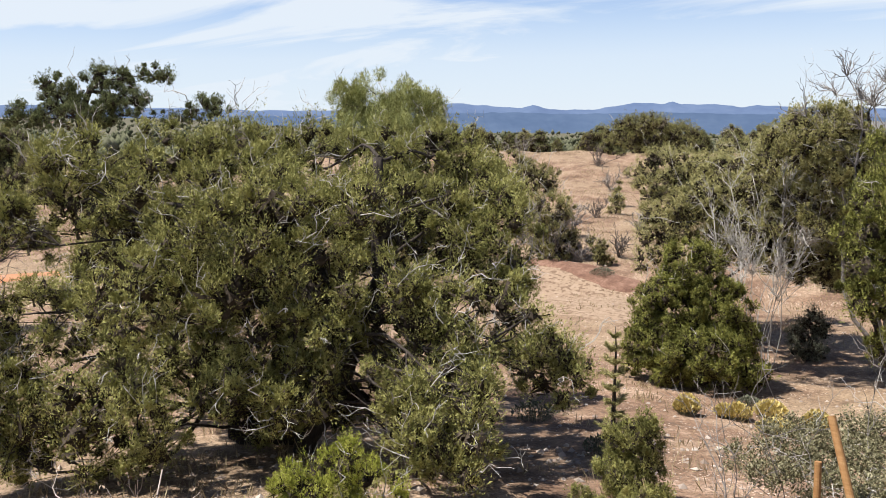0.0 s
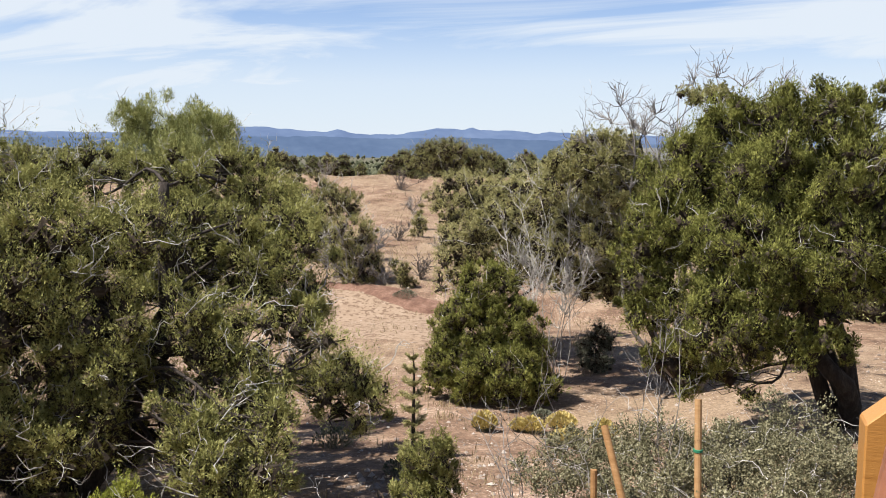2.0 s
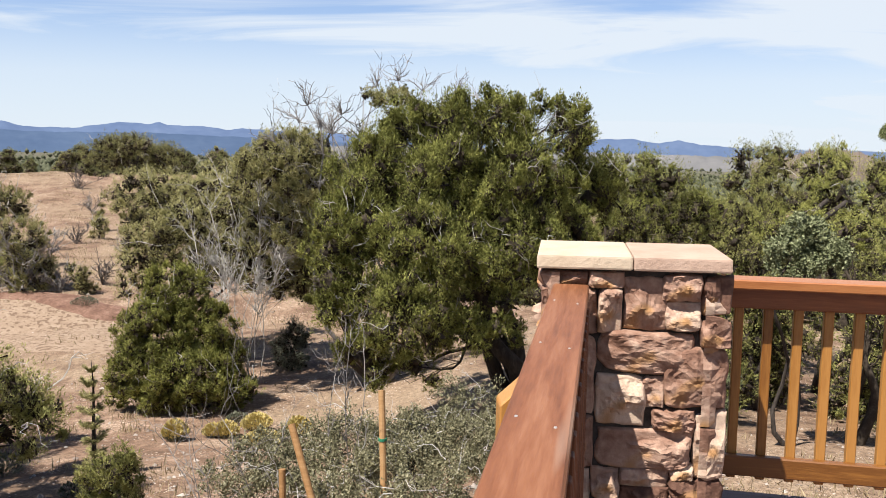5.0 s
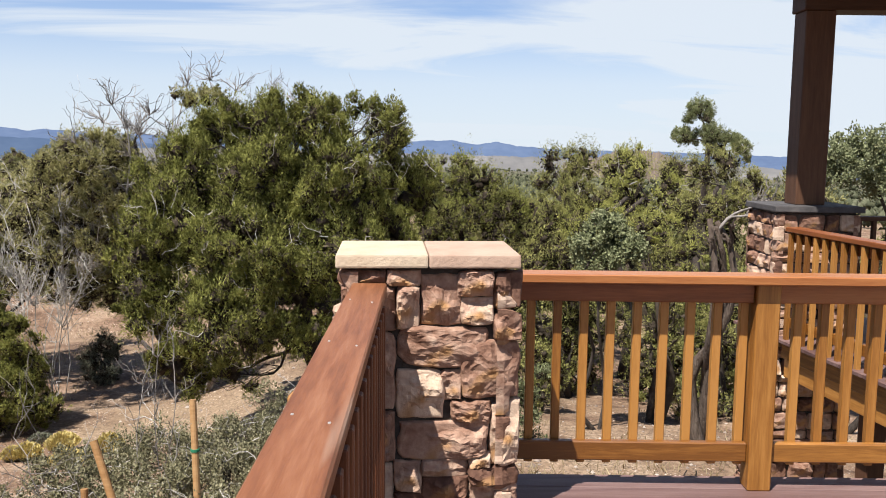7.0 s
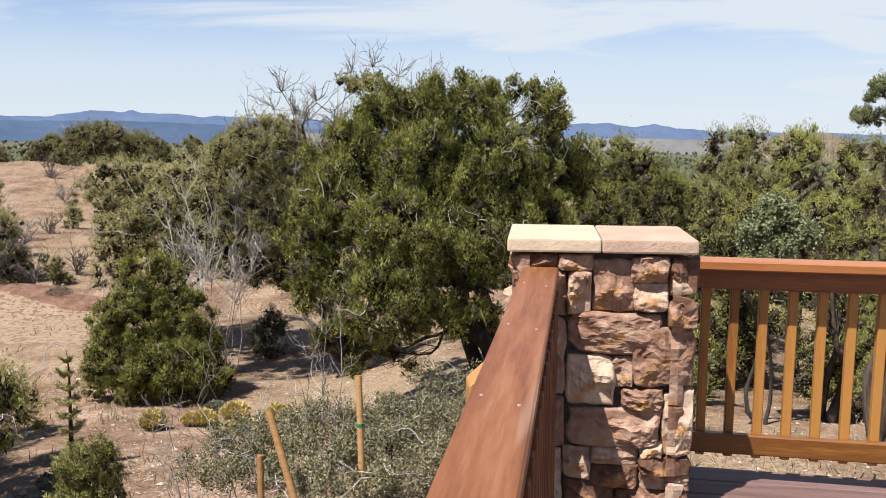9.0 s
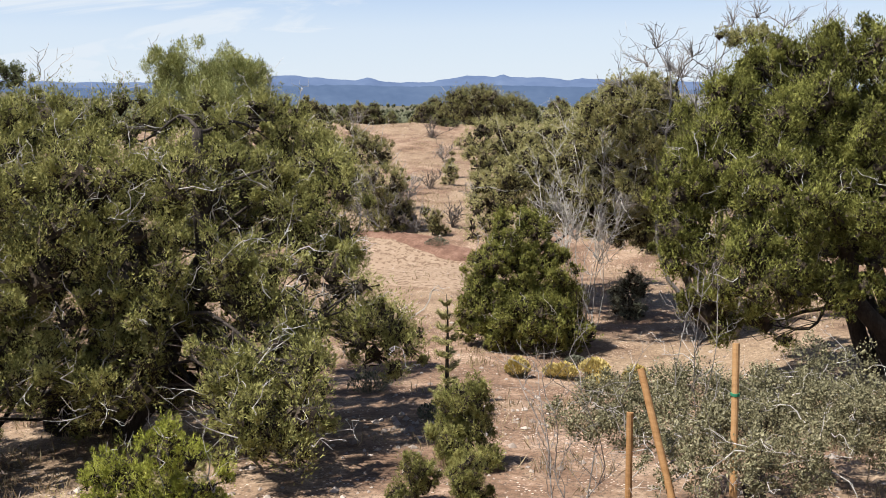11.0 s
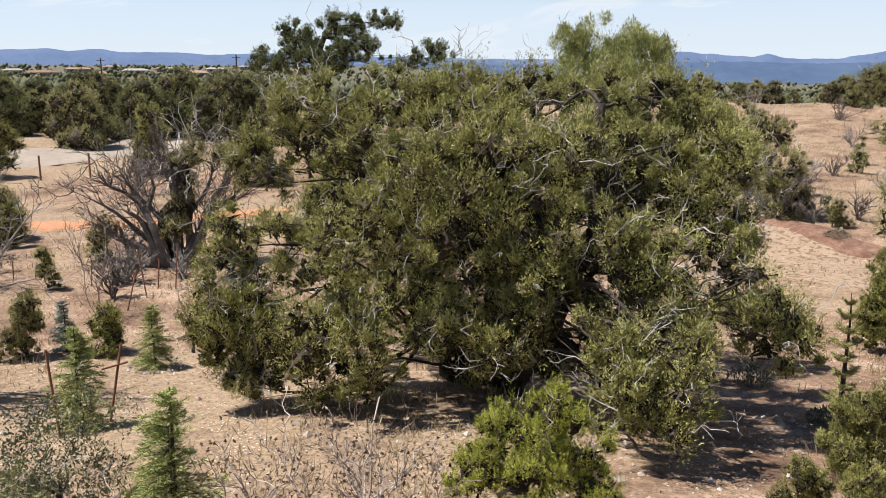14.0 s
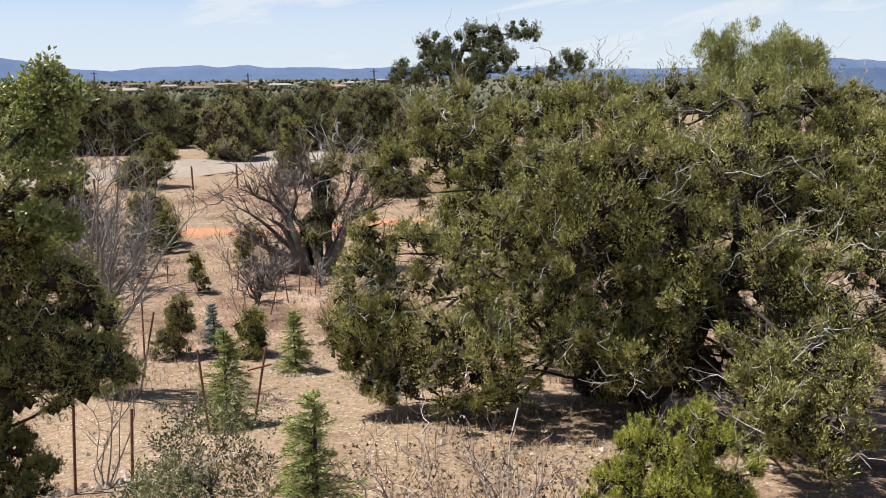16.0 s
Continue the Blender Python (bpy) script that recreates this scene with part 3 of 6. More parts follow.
def make_ground():
    r = np.concatenate([[0.0], np.linspace(1, 40, 118), np.geomspace(40.6, 4700, 90)])
    a = np.linspace(0, 2 * np.pi, 270, endpoint=False)
    rr, aa = np.meshgrid(r, a, indexing="ij")
    x, y = -rr * np.sin(aa), 0.7 + rr * np.cos(aa)
    setting("ground", grid_mesh("ground", x, y, ground_height(x, y), SOIL, True, True), "dry reddish soil with gravel and straw patches", "ground")


make_ground()


def ribbon(name, line, widths, mat, label, lift=0.02, across=7):
    p = np.asarray(line, float)
    t = np.linspace(0, len(p) - 1, 60)
    x, y = np.interp(t, range(len(p)), p[:, 0]), np.interp(t, range(len(p)), p[:, 1])
    w = np.interp(t, np.linspace(0, len(p) - 1, len(widths)), widths)
    dx, dy = np.gradient(x), np.gradient(y)
    k = np.hypot(dx, dy)
    s = np.linspace(-0.5, 0.5, across)[None]
    jag = 0.35 * np.sin(t * 7.0) + 0.2 * np.sin(t * 17)
    px, py = x[:, None] - (dy / k * w)[:, None] * s + (jag[:, None] * s), y[:, None] + (dx / k * w)[:, None] * s
    pz = ground_height(px, py) + lift * (1 - (2 * np.abs(s)) ** 4) - 0.01
    setting(name, grid_mesh(name, px, py, pz, mat), label, "road" if "road" in name else "ground")


ribbon("road", [(-49, -22), (-50, -6), (-50.3, 5), (-51, 12), (-53, 19), (-60, 26), (-90, 40), (-120, 52)], [9, 9, 9, 9, 7, 6, 5, 5], ROAD, "pale unpaved country road with graded edges", 0.14)
ribbon("dirt_track", [(-28.6, 6.6), (-28.4, 8), (-27.8, 10), (-27.2, 12.5), (-26.2, 15)], [0.8, 1.9, 1.7, 1.4, 0.7], ORANGE, "strip of freshly graded bright orange earth", 0.05)
ribbon("cleared_slope", [(-84, 25), (-94, 31), (-106, 38), (-122, 44)], [4, 8, 9, 5], ROAD, "cleared patch of pale bare soil", 0.1)
ribbon("washed_sand", [(-9.5, 22.5), (-12, 23.6), (-15.5, 25.6), (-20, 27.5)], [2.5, 4.6, 4.4, 3.0], material("washed_pale_sand", [(0.20, 0.138, 0.095), (0.255, 0.185, 0.13), (0.30, 0.23, 0.168)], scale=2.5, rough=0.95, bump=0.8, bump_scale=14, spec=0.1, depth=0.05, fleck=(7.0, 0.53, (0.15, 0.1, 0.068))), "smooth washed patch of pale sandy soil", 0.03)
ribbon("cut_bank", [(-9.5, 26.9), (-12.4, 26.2), (-14.6, 27.0), (-17.5, 27.0)], [0.6, 1.2, 1.3, 0.6], material("red_clay_bank", [(0.085, 0.045, 0.032), (0.15, 0.085, 0.06), (0.24, 0.15, 0.11)], scale=3, rough=0.95, bump=0.9, bump_scale=9, spec=0.1, depth=0.06), "eroded bank of dark red clay", 0.10)


# ---- distance ----
def ridge(name, stops, dist, deep, mat, label, seed):
    """A mountain range as a ridge of hills: stops are (degrees to the west of north, height of the crest in metres)."""
    rng = np.random.default_rng(seed)
    s = np.array(sorted(stops))
    az = np.linspace(s[0, 0], s[-1, 0], 260)
    crest = np.interp(az, s[:, 0], s[:, 1]) + np.convolve(rng.normal(0, 2.2, 260), np.ones(3) / 3, "same")
    rows = np.linspace(0, 1, 9)
    d = dist + deep * (rows[:, None] - 0.6)
    rise = np.array([0, 0.16, 0.36, 0.6, 0.8, 1.0, 0.75, 0.4, 0])[:, None]
    a = np.radians(az)[None]
    foot = -90.0 + 0.0192 * dist * np.sin(a)
    rough = rng.normal(0, 3.0, (9, 260)) * (rise * (1 - rise)) * 3
    z = foot + (crest[None] - foot) * rise + rough
    setting(name, grid_mesh(name, -d * np.sin(a), 0.7 + d * np.cos(a), z, mat), label, "mountain")


def haze_material(name, tones, glow):
    """Distance: the blue haze of kilometres of air, painted as colour and own glow."""
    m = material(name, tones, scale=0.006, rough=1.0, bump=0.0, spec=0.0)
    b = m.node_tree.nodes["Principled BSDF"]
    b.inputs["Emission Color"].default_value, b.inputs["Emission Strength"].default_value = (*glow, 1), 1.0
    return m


HAZE_BLUE = haze_material("haze_blue_mountains", [(0.018, 0.026, 0.038), (0.03, 0.042, 0.058), (0.045, 0.058, 0.075)], (0.066, 0.092, 0.17))
HAZE_DARK = haze_material("haze_blue_foothills", [(0.012, 0.018, 0.026), (0.02, 0.028, 0.04), (0.03, 0.04, 0.052)], (0.048, 0.073, 0.132))


def crest(pairs, dist):
    return [(a, 1.42 + dist * math.tan(radians(e + 1.1 * math.sin(radians(a))))) for a, e in pairs]


ridge("mountains_north", crest([(62, 0.30), (58, 0.22), (52, 0.16), (49, 0.05), (44, 0.06), (40, 0.25), (37.5, 0.56), (35.5, 0.55), (34.3, 0.44), (31.8, 0.26), (30.8, 0.44), (29.8, 0.16), (26.6, 0.20), (24.4, 0.62), (22.6, 0.56), (22.1, 0.72), (21.6, 0.56), (18.6, 0.48), (18.0, 0.33), (17.0, 0.48), (14.7, 0.40), (10, 0.3), (5, 0.2), (0, 0.1)], 3900), 3900, 700, HAZE_BLUE, "long mountain ridge coloured with blue haze", 3)
ridge("mountains_east", crest([(0, 0.05), (-5, 0.40), (-7.2, 0.53), (-8.2, 0.56), (-9.7, 0.35), (-11.1, 0.57), (-12.5, 0.33), (-14.5, 0.22), (-18, 0.20), (-22, 0.22), (-30, 0.15), (-45, 0.1)], 4000), 4000, 600, HAZE_BLUE, "low mountain ridge coloured with blue haze", 5)
ridge("mountains_west", crest([(110, 0.5), (95, 0.8), (88, 1.05), (86.3, 1.02), (85.1, 0.88), (83.3, 0.45), (80.2, 0.22), (78.6, 0.40), (74.9, 0.55), (74.2, 0.40), (72.1, 0.56), (71.1, 0.34), (67.8, 0.37), (65.7, 0.24), (63.1, 0.36), (60, 0.28)], 3900), 3900, 600, HAZE_BLUE, "distant hills coloured with blue haze", 7)
ridge("foothills_north", crest([(60, -0.35), (50, -0.3), (44, -0.28), (38, -0.12), (33, -0.02), (28, -0.1), (22, 0.0), (16, -0.08), (8, -0.3), (2, -0.4)], 3300), 3300, 500, HAZE_DARK, "dark wooded foothills coloured with blue haze", 9)
ridge("red_hill", crest([(-15.5, -0.8), (-18, -0.1), (-19.5, 0.28), (-20.6, 0.33), (-21.8, 0.1), (-24, -0.7)], 900), 900, 160, material("far_red_hill", [(0.085, 0.07, 0.055), (0.12, 0.095, 0.075), (0.16, 0.12, 0.1)], scale=0.03, rough=1, bump=0), "low reddish hill beyond the trees", 11)
# The plain glows with a little of the same haze.
ridge("pale_flats", crest([(16, -0.75), (10, -0.45), (4, -0.42), (-4, -0.4), (-12, -0.35), (-22, -0.42), (-32, -0.75)], 2400), 2400, 500, haze_material("haze_pale_plain", [(0.07, 0.062, 0.055), (0.10, 0.09, 0.08), (0.14, 0.125, 0.11)], (0.05, 0.06, 0.075)), "pale dry plain below the mountains", 13)


# ---- deck, pillars, railings ----
def wood(name, tones, coat=0.25, rough=0.45, per_object=0.35):
    return material(name, tones, scale=3.2, rough=rough, bump=0.25, bump_scale=30, stretch=(0.7, 9, 9), coat=coat, per_object=per_object, detail=6.0, depth=0.004)


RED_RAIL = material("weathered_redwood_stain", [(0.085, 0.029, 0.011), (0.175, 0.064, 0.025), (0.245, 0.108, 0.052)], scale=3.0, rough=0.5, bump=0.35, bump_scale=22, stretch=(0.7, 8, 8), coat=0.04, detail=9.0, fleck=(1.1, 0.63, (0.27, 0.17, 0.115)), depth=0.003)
HONEY = wood("honey_stained_wood", [(0.14, 0.052, 0.010), (0.255, 0.107, 0.022), (0.36, 0.168, 0.042)], per_object=0.5)
RUST_WOOD = wood("rust_stained_wood", [(0.16, 0.048, 0.014), (0.24, 0.08, 0.024), (0.31, 0.12, 0.038)])
DARK_WOOD = wood("dark_brown_timber", [(0.042, 0.017, 0.008), (0.066, 0.028, 0.014), (0.095, 0.045, 0.023)], per_object=0.2, coat=0.0, rough=0.65)
# Redwood stain, darkened for the shaded inner side of the west rail.
RAIL_SHADE = wood("shade_dark_redwood_stain", [(0.07, 0.022, 0.009), (0.115, 0.038, 0.015), (0.16, 0.058, 0.024)], coat=0.0, rough=0.6)
DECKING = wood("plum_brown_decking", [(0.075, 0.04, 0.036), (0.115, 0.065, 0.058), (0.16, 0.1, 0.09)], coat=0.05, rough=0.6)
STONE = material("tan_ledge_stone", [(0.088, 0.042, 0.027), (0.19, 0.100, 0.066), (0.305, 0.190, 0.136), (0.47, 0.345, 0.255)], scale=6, rough=0.85, bump=0.5, bump_scale=45, per_object=0.4, fleck=(4.0, 0.6, (0.31, 0.165, 0.07)), depth=0.012)
MORTAR = material("dark_mortar", [(0.025, 0.02, 0.017), (0.045, 0.037, 0.032), (0.075, 0.063, 0.055)], scale=14, rough=0.95, bump=0.6, bump_scale=70)
CAP_TAN = material("tan_sandstone_cap", [(0.37, 0.28, 0.195), (0.43, 0.335, 0.24), (0.48, 0.385, 0.285)], scale=4, rough=0.85, bump=0.5, bump_scale=50, detail=6.0)
CAP_PINK = material("pink_sandstone_cap", [(0.3, 0.2, 0.145), (0.365, 0.25, 0.185), (0.415, 0.297, 0.225)], scale=4, rough=0.85, bump=0.5, bump_scale=50, detail=6.0)
# Cap stone darkened with the shade of the porch roof.
CAP_SHADE = material("shaded_stone_cap", [(0.035, 0.033, 0.034), (0.06, 0.055, 0.055), (0.09, 0.082, 0.08)], scale=6, rough=0.8, bump=0.5, bump_scale=50)


def rock(w, h, d, seed, n=13):
    """A split-faced stone w x h that stands d proud of its bed, in the plane of x and z, its face to -y: a few chiselled planes, rounded rim, uneven outline."""
    rng = np.random.default_rng(seed)
    u, v = np.meshgrid(np.linspace(-1, 1, n), np.linspace(-1, 1, n), indexing="ij")
    u, v = np.sin(u * 1.35) / np.sin(1.35), np.sin(v * 1.35) / np.sin(1.35)
    q = rng.uniform(0.84, 1.0, 4)
    k = np.where(u > 0, np.where(v > 0, q[0], q[1]), np.where(v > 0, q[2], q[3]))
    corner = (np.abs(u) * np.abs(v)) ** 2.5
    ang = np.arctan2(v, u)
    ph = rng.uniform(0, 6.3, 3)
    wob = 1 - 0.035 * (1 + np.sin(2 * ang + ph[0])) - 0.02 * np.sin(5 * ang + ph[1]) - 0.012 * np.sin(9 * ang + ph[2])
    x, z = u * (1 - (1 - k) * corner) * wob, v * (1 - (1 - k) * corner) * wob
    edge = np.maximum(np.abs(u), np.abs(v))
    y = np.full(u.shape, 1.05)
    for _ in range(6):
        y = np.minimum(y, rng.uniform(0.8, 1.15) + rng.normal(0, 0.48) * (u - rng.uniform(-0.6, 0.6)) + rng.normal(0, 0.48) * (v - rng.uniform(-0.6, 0.6)))
    rough = np.array([0.8 * noise.noise(Vector((a * w * 9, c * h * 9, seed * 0.37))) - 0.7 * abs(noise.noise(Vector((a * w * 17, c * h * 17, seed * 0.7)))) + 0.15 * noise.noise(Vector((a * w * 60, c * h * 60, seed * 0.9))) for a, c in zip(u.ravel(), v.ravel())]).reshape(u.shape)
    y = np.clip(y + 0.34 * rough + 0.06, 0.35, 1.25)
    y = np.where(edge > 0.99, 0.0, y * np.clip(1.3 * (1 - edge ** 11), 0, 1) ** 0.5)
    h_ = Heap()
    m = np.arange(n * n).reshape(n, n)
    a_, b_, c_, d_ = m[:-1, :-1].ravel(), m[1:, :-1].ravel(), m[1:, 1:].ravel(), m[:-1, 1:].ravel()
    flip = (rng.random(len(a_)) < 0.5)[:, None]
    tris = np.concatenate([np.where(flip, np.stack([a_, b_, c_], -1), np.stack([a_, b_, d_], -1)), np.where(flip, np.stack([a_, c_, d_], -1), np.stack([b_, c_, d_], -1))])
    pts = np.stack([x * w / 2, -y * d, z * h / 2], -1).reshape(-1, 3)
    ring = np.concatenate([m[:, 0], m[-1, 1:], m[-2::-1, -1], m[0, -2:0:-1]])
    deep = pts[ring] * [1, 0, 1] + [0, 0.03, 0]
    k_ = np.arange(len(ring))
    nx = (k_ + 1) % len(ring)
    off = n * n
    side = np.concatenate([np.stack([ring[k_], off + k_, off + nx], -1), np.stack([ring[k_], off + nx, ring[nx]], -1)])
    h_.add(np.concatenate([pts, deep]), np.concatenate([tris, side]))
    return h_.mesh("stone", STONE)


# stones of the pillar's seen face: left, top, right, bottom, in metres from its left top corner
FACE = [(0.0, 0.02, 0.17, 0.07), (0.18, 0.02, 0.30, 0.07), (0.215, 0.08, 0.295, 0.235), (0.305, 0.035, 0.455, 0.22), (0.44, 0.02, 0.575, 0.11),
        (0.455, 0.12, 0.575, 0.22), (0.58, 0.025, 0.68, 0.16), (0.58, 0.185, 0.685, 0.275), (0.215, 0.232, 0.57, 0.385), (0.215, 0.392, 0.39, 0.585),
        (0.38, 0.40, 0.455, 0.51), (0.458, 0.285, 0.68, 0.505), (0.425, 0.52, 0.57, 0.595), (0.575, 0.522, 0.68, 0.775), (0.215, 0.60, 0.567, 0.745),
        (0.31, 0.75, 0.485, 0.815), (0.495, 0.72, 0.57, 0.775), (0.495, 0.783, 0.68, 0.84), (0.21, 0.755, 0.305, 0.875), (0.31, 0.822, 0.487, 0.90),
        (0.495, 0.848, 0.68, 0.905)]
# those behind the rail and at its foot
FACE += [(0.21, 0.885, 0.40, 0.99), (0.41, 0.912, 0.68, 0.99), (0.01, 0.08, 0.07, 0.2), (0.08, 0.08, 0.205, 0.24), (0.01, 0.21, 0.07, 0.38),
        (0.08, 0.25, 0.205, 0.44), (0.01, 0.39, 0.205, 0.55), (0.01, 0.56, 0.10, 0.75), (0.11, 0.56, 0.205, 0.75), (0.01, 0.76, 0.20, 0.99)]


def wall_pattern(seed, w, h):
    rng = np.random.default_rng(seed)
    out, y = [], 0.02
    while y < h - 0.03:
        k = min(rng.uniform(0.06, 0.17), h - y)
        x = 0.0
        while x < w - 0.03:
            s = min(rng.uniform(0.10, 0.26), w - x)
            if w - x - s < 0.07:
                s = w - x
            out.append((x + 0.005, y + 0.005, x + s - 0.005, y + k - 0.005))
            x += s
        y += k
    return out


def stone_pillar(x, y, z, w, d, turned, top, faces, caps, label):
    ob = thing("stone_pillar", (x, y, z), label, "pillar", turn=turned)
    h = top - z
    part("core", block(w - 0.07, d - 0.07, h, 0.01), MORTAR, ob, m=pose(0, 0, h / 2))
    seed = int(x * 100)
    for f, pattern in enumerate(faces):
        turn = pose(0, 0, 0, 0, 0, 90 * f) @ pose(0, -((d if f % 2 == 0 else w) / 2 - 0.040), 0)
        run = w if f % 2 == 0 else d
        for i, (l, t, r, b) in enumerate(pattern):
            deep = 0.042 + 0.028 * ((i * 7 + f) % 5) / 4
            part_mesh("stone", rock(r - l + 0.016, b - t + 0.016, deep, seed + i * 11 + f * 101, 23 if f == 0 and i < 31 and x < 2 else 7), ob, m=turn @ pose((l + r) / 2 - run / 2, 0, h - (t + b) / 2))
    for i, mat in enumerate(caps):
        n = len(caps)
        bm = block((w + 0.03) / n - 0.003, d + 0.03, 0.05, 0.008, 2)
        for v in bm.verts:
            v.co.z += 0.002 * noise.noise(v.co * 9)
            if v.co.z > 0 and abs(v.co.y) > d / 2 - 0.02:
                v.co.y *= 0.985
        part("cap", bm, mat, ob, "smooth tan sandstone cap slab" if mat is CAP_TAN else "", m=pose(((i + 0.5) / n - 0.5) * (w + 0.03), 0, h + 0.021))
    return ob


side = [wall_pattern(3, 0.46, 3.4), wall_pattern(5, 0.66, 3.4), wall_pattern(7, 0.46, 3.4)]
lower = [(l, t + 1.0, r, b + 1.0) for l, t, r, b in wall_pattern(9, 0.66, 2.2)]
stone_pillar(0.511, 4.085, gz(0.5, 4.2) - 0.1, 0.66, 0.46, -4.0, 1.002, [FACE + lower, side[0], side[1], side[2]], [CAP_TAN, CAP_PINK], "square pillar of split tan stone with sandstone cap")
stone_pillar(4.13, 7.57, gz(4.1, 7.6) - 0.1, 0.70, 0.70, -8.0, 0.950, [wall_pattern(21, 0.7, 3.2), wall_pattern(22, 0.7, 3.2), wall_pattern(23, 0.7, 3.2), wall_pattern(24, 0.7, 3.2)], [CAP_SHADE], "square stone pillar with cap darkened for porch shade")

# the rail that runs from the pillar past the camera
WEST = Vector((-0.1146, -0.9934, 0))
START = Vector((0.276, 3.85, -0.004))
railing = thing("deck_railing", (0.285, 3.85, 0), "redwood-stained deck railing with flat weathered top board", "railing")
along = lambda s, side_=0.0, z=0.0: START + WEST * s + Vector((0.9934, -0.1146, 0)) * side_ + Vector((0, 0, z))
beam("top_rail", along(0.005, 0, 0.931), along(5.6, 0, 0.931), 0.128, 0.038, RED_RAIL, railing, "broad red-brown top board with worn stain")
SCREW = material("pale_screw_head", [(0.45, 0.43, 0.4), (0.6, 0.58, 0.55)], scale=30, rough=0.4, bump=0, metal=0.6)
for i in range(9):
    for off in (-0.04, 0.035):
        bm = bmesh.new()
        bmesh.ops.create_cone(bm, cap_ends=True, segments=8, radius1=0.0035, radius2=0.003, depth=0.002)
        part("screw", bm, SCREW, railing, "pale screw head", world=Matrix.Translation(along(0.35 + 0.61 * i + 0.05 * (off > 0), off, 0.951)))
beam("sub_rail", along(0.02, 0.015, 0.866), along(5.6, 0.015, 0.866), 0.036, 0.088, RAIL_SHADE, railing)
beam("bottom_rail", along(0.02, 0.015, 0.19), along(5.6, 0.015, 0.19), 0.036, 0.088, RAIL_SHADE, railing)
beam("post", along(0.07, 0.0, 0.0), along(0.07, 0.0, 0.909), 0.09, 0.09, RAIL_SHADE, railing, up=(1, 0, 0))
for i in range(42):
    beam("baluster", along(0.24 + 0.115 * i, 0.052, 0.13), along(0.24 + 0.115 * i, 0.052, 0.905), 0.036, 0.036, RAIL_SHADE, railing, up=WEST, bevel=0.003)
for s, top in ((0.96, 0.86), (3.1, 0.86)):
    bm = block(0.09, 0.09, 1.35, 0.004)
    for v in bm.verts:
        if v.co.z > 0.5:
            v.co.z += 0.9 * v.co.x
    part("outer_post", bm, HONEY, railing, "honey-coloured post with slanting top", world=Matrix.Translation(along(s, -0.10, top - 0.70)) @ pose(0, 0, 0, 0, 0, 6.6))

# the rail that runs east from the pillar, square to the other
EAST, NORTH = Vector((0.990, -0.139, 0)), Vector((0.139, 0.990, 0))
CORNER = Vector((0.86, 4.21, 0))
east = lambda run, off, z: tuple(CORNER + EAST * run + NORTH * off + Vector((0, 0, z)))
railing2 = thing("deck_railing", east(0, 0, 0), "honey-stained wooden deck railing with square balusters", "railing")
beam("top_rail", east(-0.02, 0, 0.912), east(3.06, 0, 0.912), 0.125, 0.038, RUST_WOOD, railing2, "rust-brown top rail")
for a, b in ((0.0, 1.045), (1.147, 2.20), (2.302, 2.97)):
    beam("sub_rail", east(a, 0.02, 0.850), east(b, 0.02, 0.850), 0.036, 0.084, RUST_WOOD, railing2)
    beam("bottom_rail", east(a, 0.02, 0.160), east(b, 0.02, 0.160), 0.036, 0.084, HONEY, railing2)
beam("post", east(1.096, 0.025, 0.0), east(1.096, 0.025, 0.893), 0.10, 0.10, HONEY, railing2, "square honey-stained post", up=NORTH)
for run in (2.25, 3.02):
    beam("post", east(run, 0.025, 0.0), east(run, 0.025, 0.893), 0.10, 0.10, HONEY, railing2, up=NORTH)
for run in [0.115 + 0.1131 * i for i in range(9)] + [1.248 + 0.1125 * i for i in range(9)] + [2.405 + 0.1125 * i for i in range(5)]:
    beam("baluster", east(run, 0.057, 0.095), east(run, 0.057, 0.87), 0.036, 0.036, HONEY, railing2, up=NORTH, bevel=0.003)

# the rail of the walkway beyond
railing3 = thing("walkway_railing", (3.3, 5.7, 0), "honey-stained walkway railing leading to the porch pillar", "railing")
over = lambda f, off, z: (3.86 - 0.02 * f + off, 4.25 + 2.95 * f, z - 0.07)
beam("top_rail", over(0, 0, 0.886), over(1, 0, 0.886), 0.125, 0.038, RUST_WOOD, railing3)
beam("sub_rail", over(0, 0, 0.822), over(1, 0, 0.822), 0.036, 0.084, RUST_WOOD, railing3)
beam("bottom_rail", over(0, 0, 0.13), over(1, 0, 0.13), 0.036, 0.084, HONEY, railing3)
for i in range(25):
    beam("baluster", over((i + 0.5) / 25, -0.038, -0.02), over((i + 0.5) / 25, -0.038, 0.86), 0.036, 0.036, HONEY, railing3, up=(0, 1, 0), bevel=0.003)
beam("post", over(0.5, 0, -0.02), over(0.5, 0, 0.868), 0.09, 0.09, HONEY, railing3, up=(0, 1, 0))
railing4 = thing("porch_railing", (5.5, 7.4, 0), "dark stained porch railing in shade", "railing")
porch_line = lambda x, z: (x, 7.55 - 0.14 * (x - 4.12), z)
beam("top_rail", porch_line(4.5, 0.88), porch_line(8.6, 0.88), 0.13, 0.036, DARK_WOOD, railing4)
beam("bottom_rail", porch_line(4.5, 0.11), porch_line(8.6, 0.11), 0.036, 0.088, DARK_WOOD, railing4)
for i in range(32):
    beam("baluster", porch_line(4.6 + 0.125 * i, 0.06), porch_line(4.6 + 0.125 * i, 0.86), 0.036, 0.036, DARK_WOOD, railing4, up=(0, 1, 0), bevel=0.003)

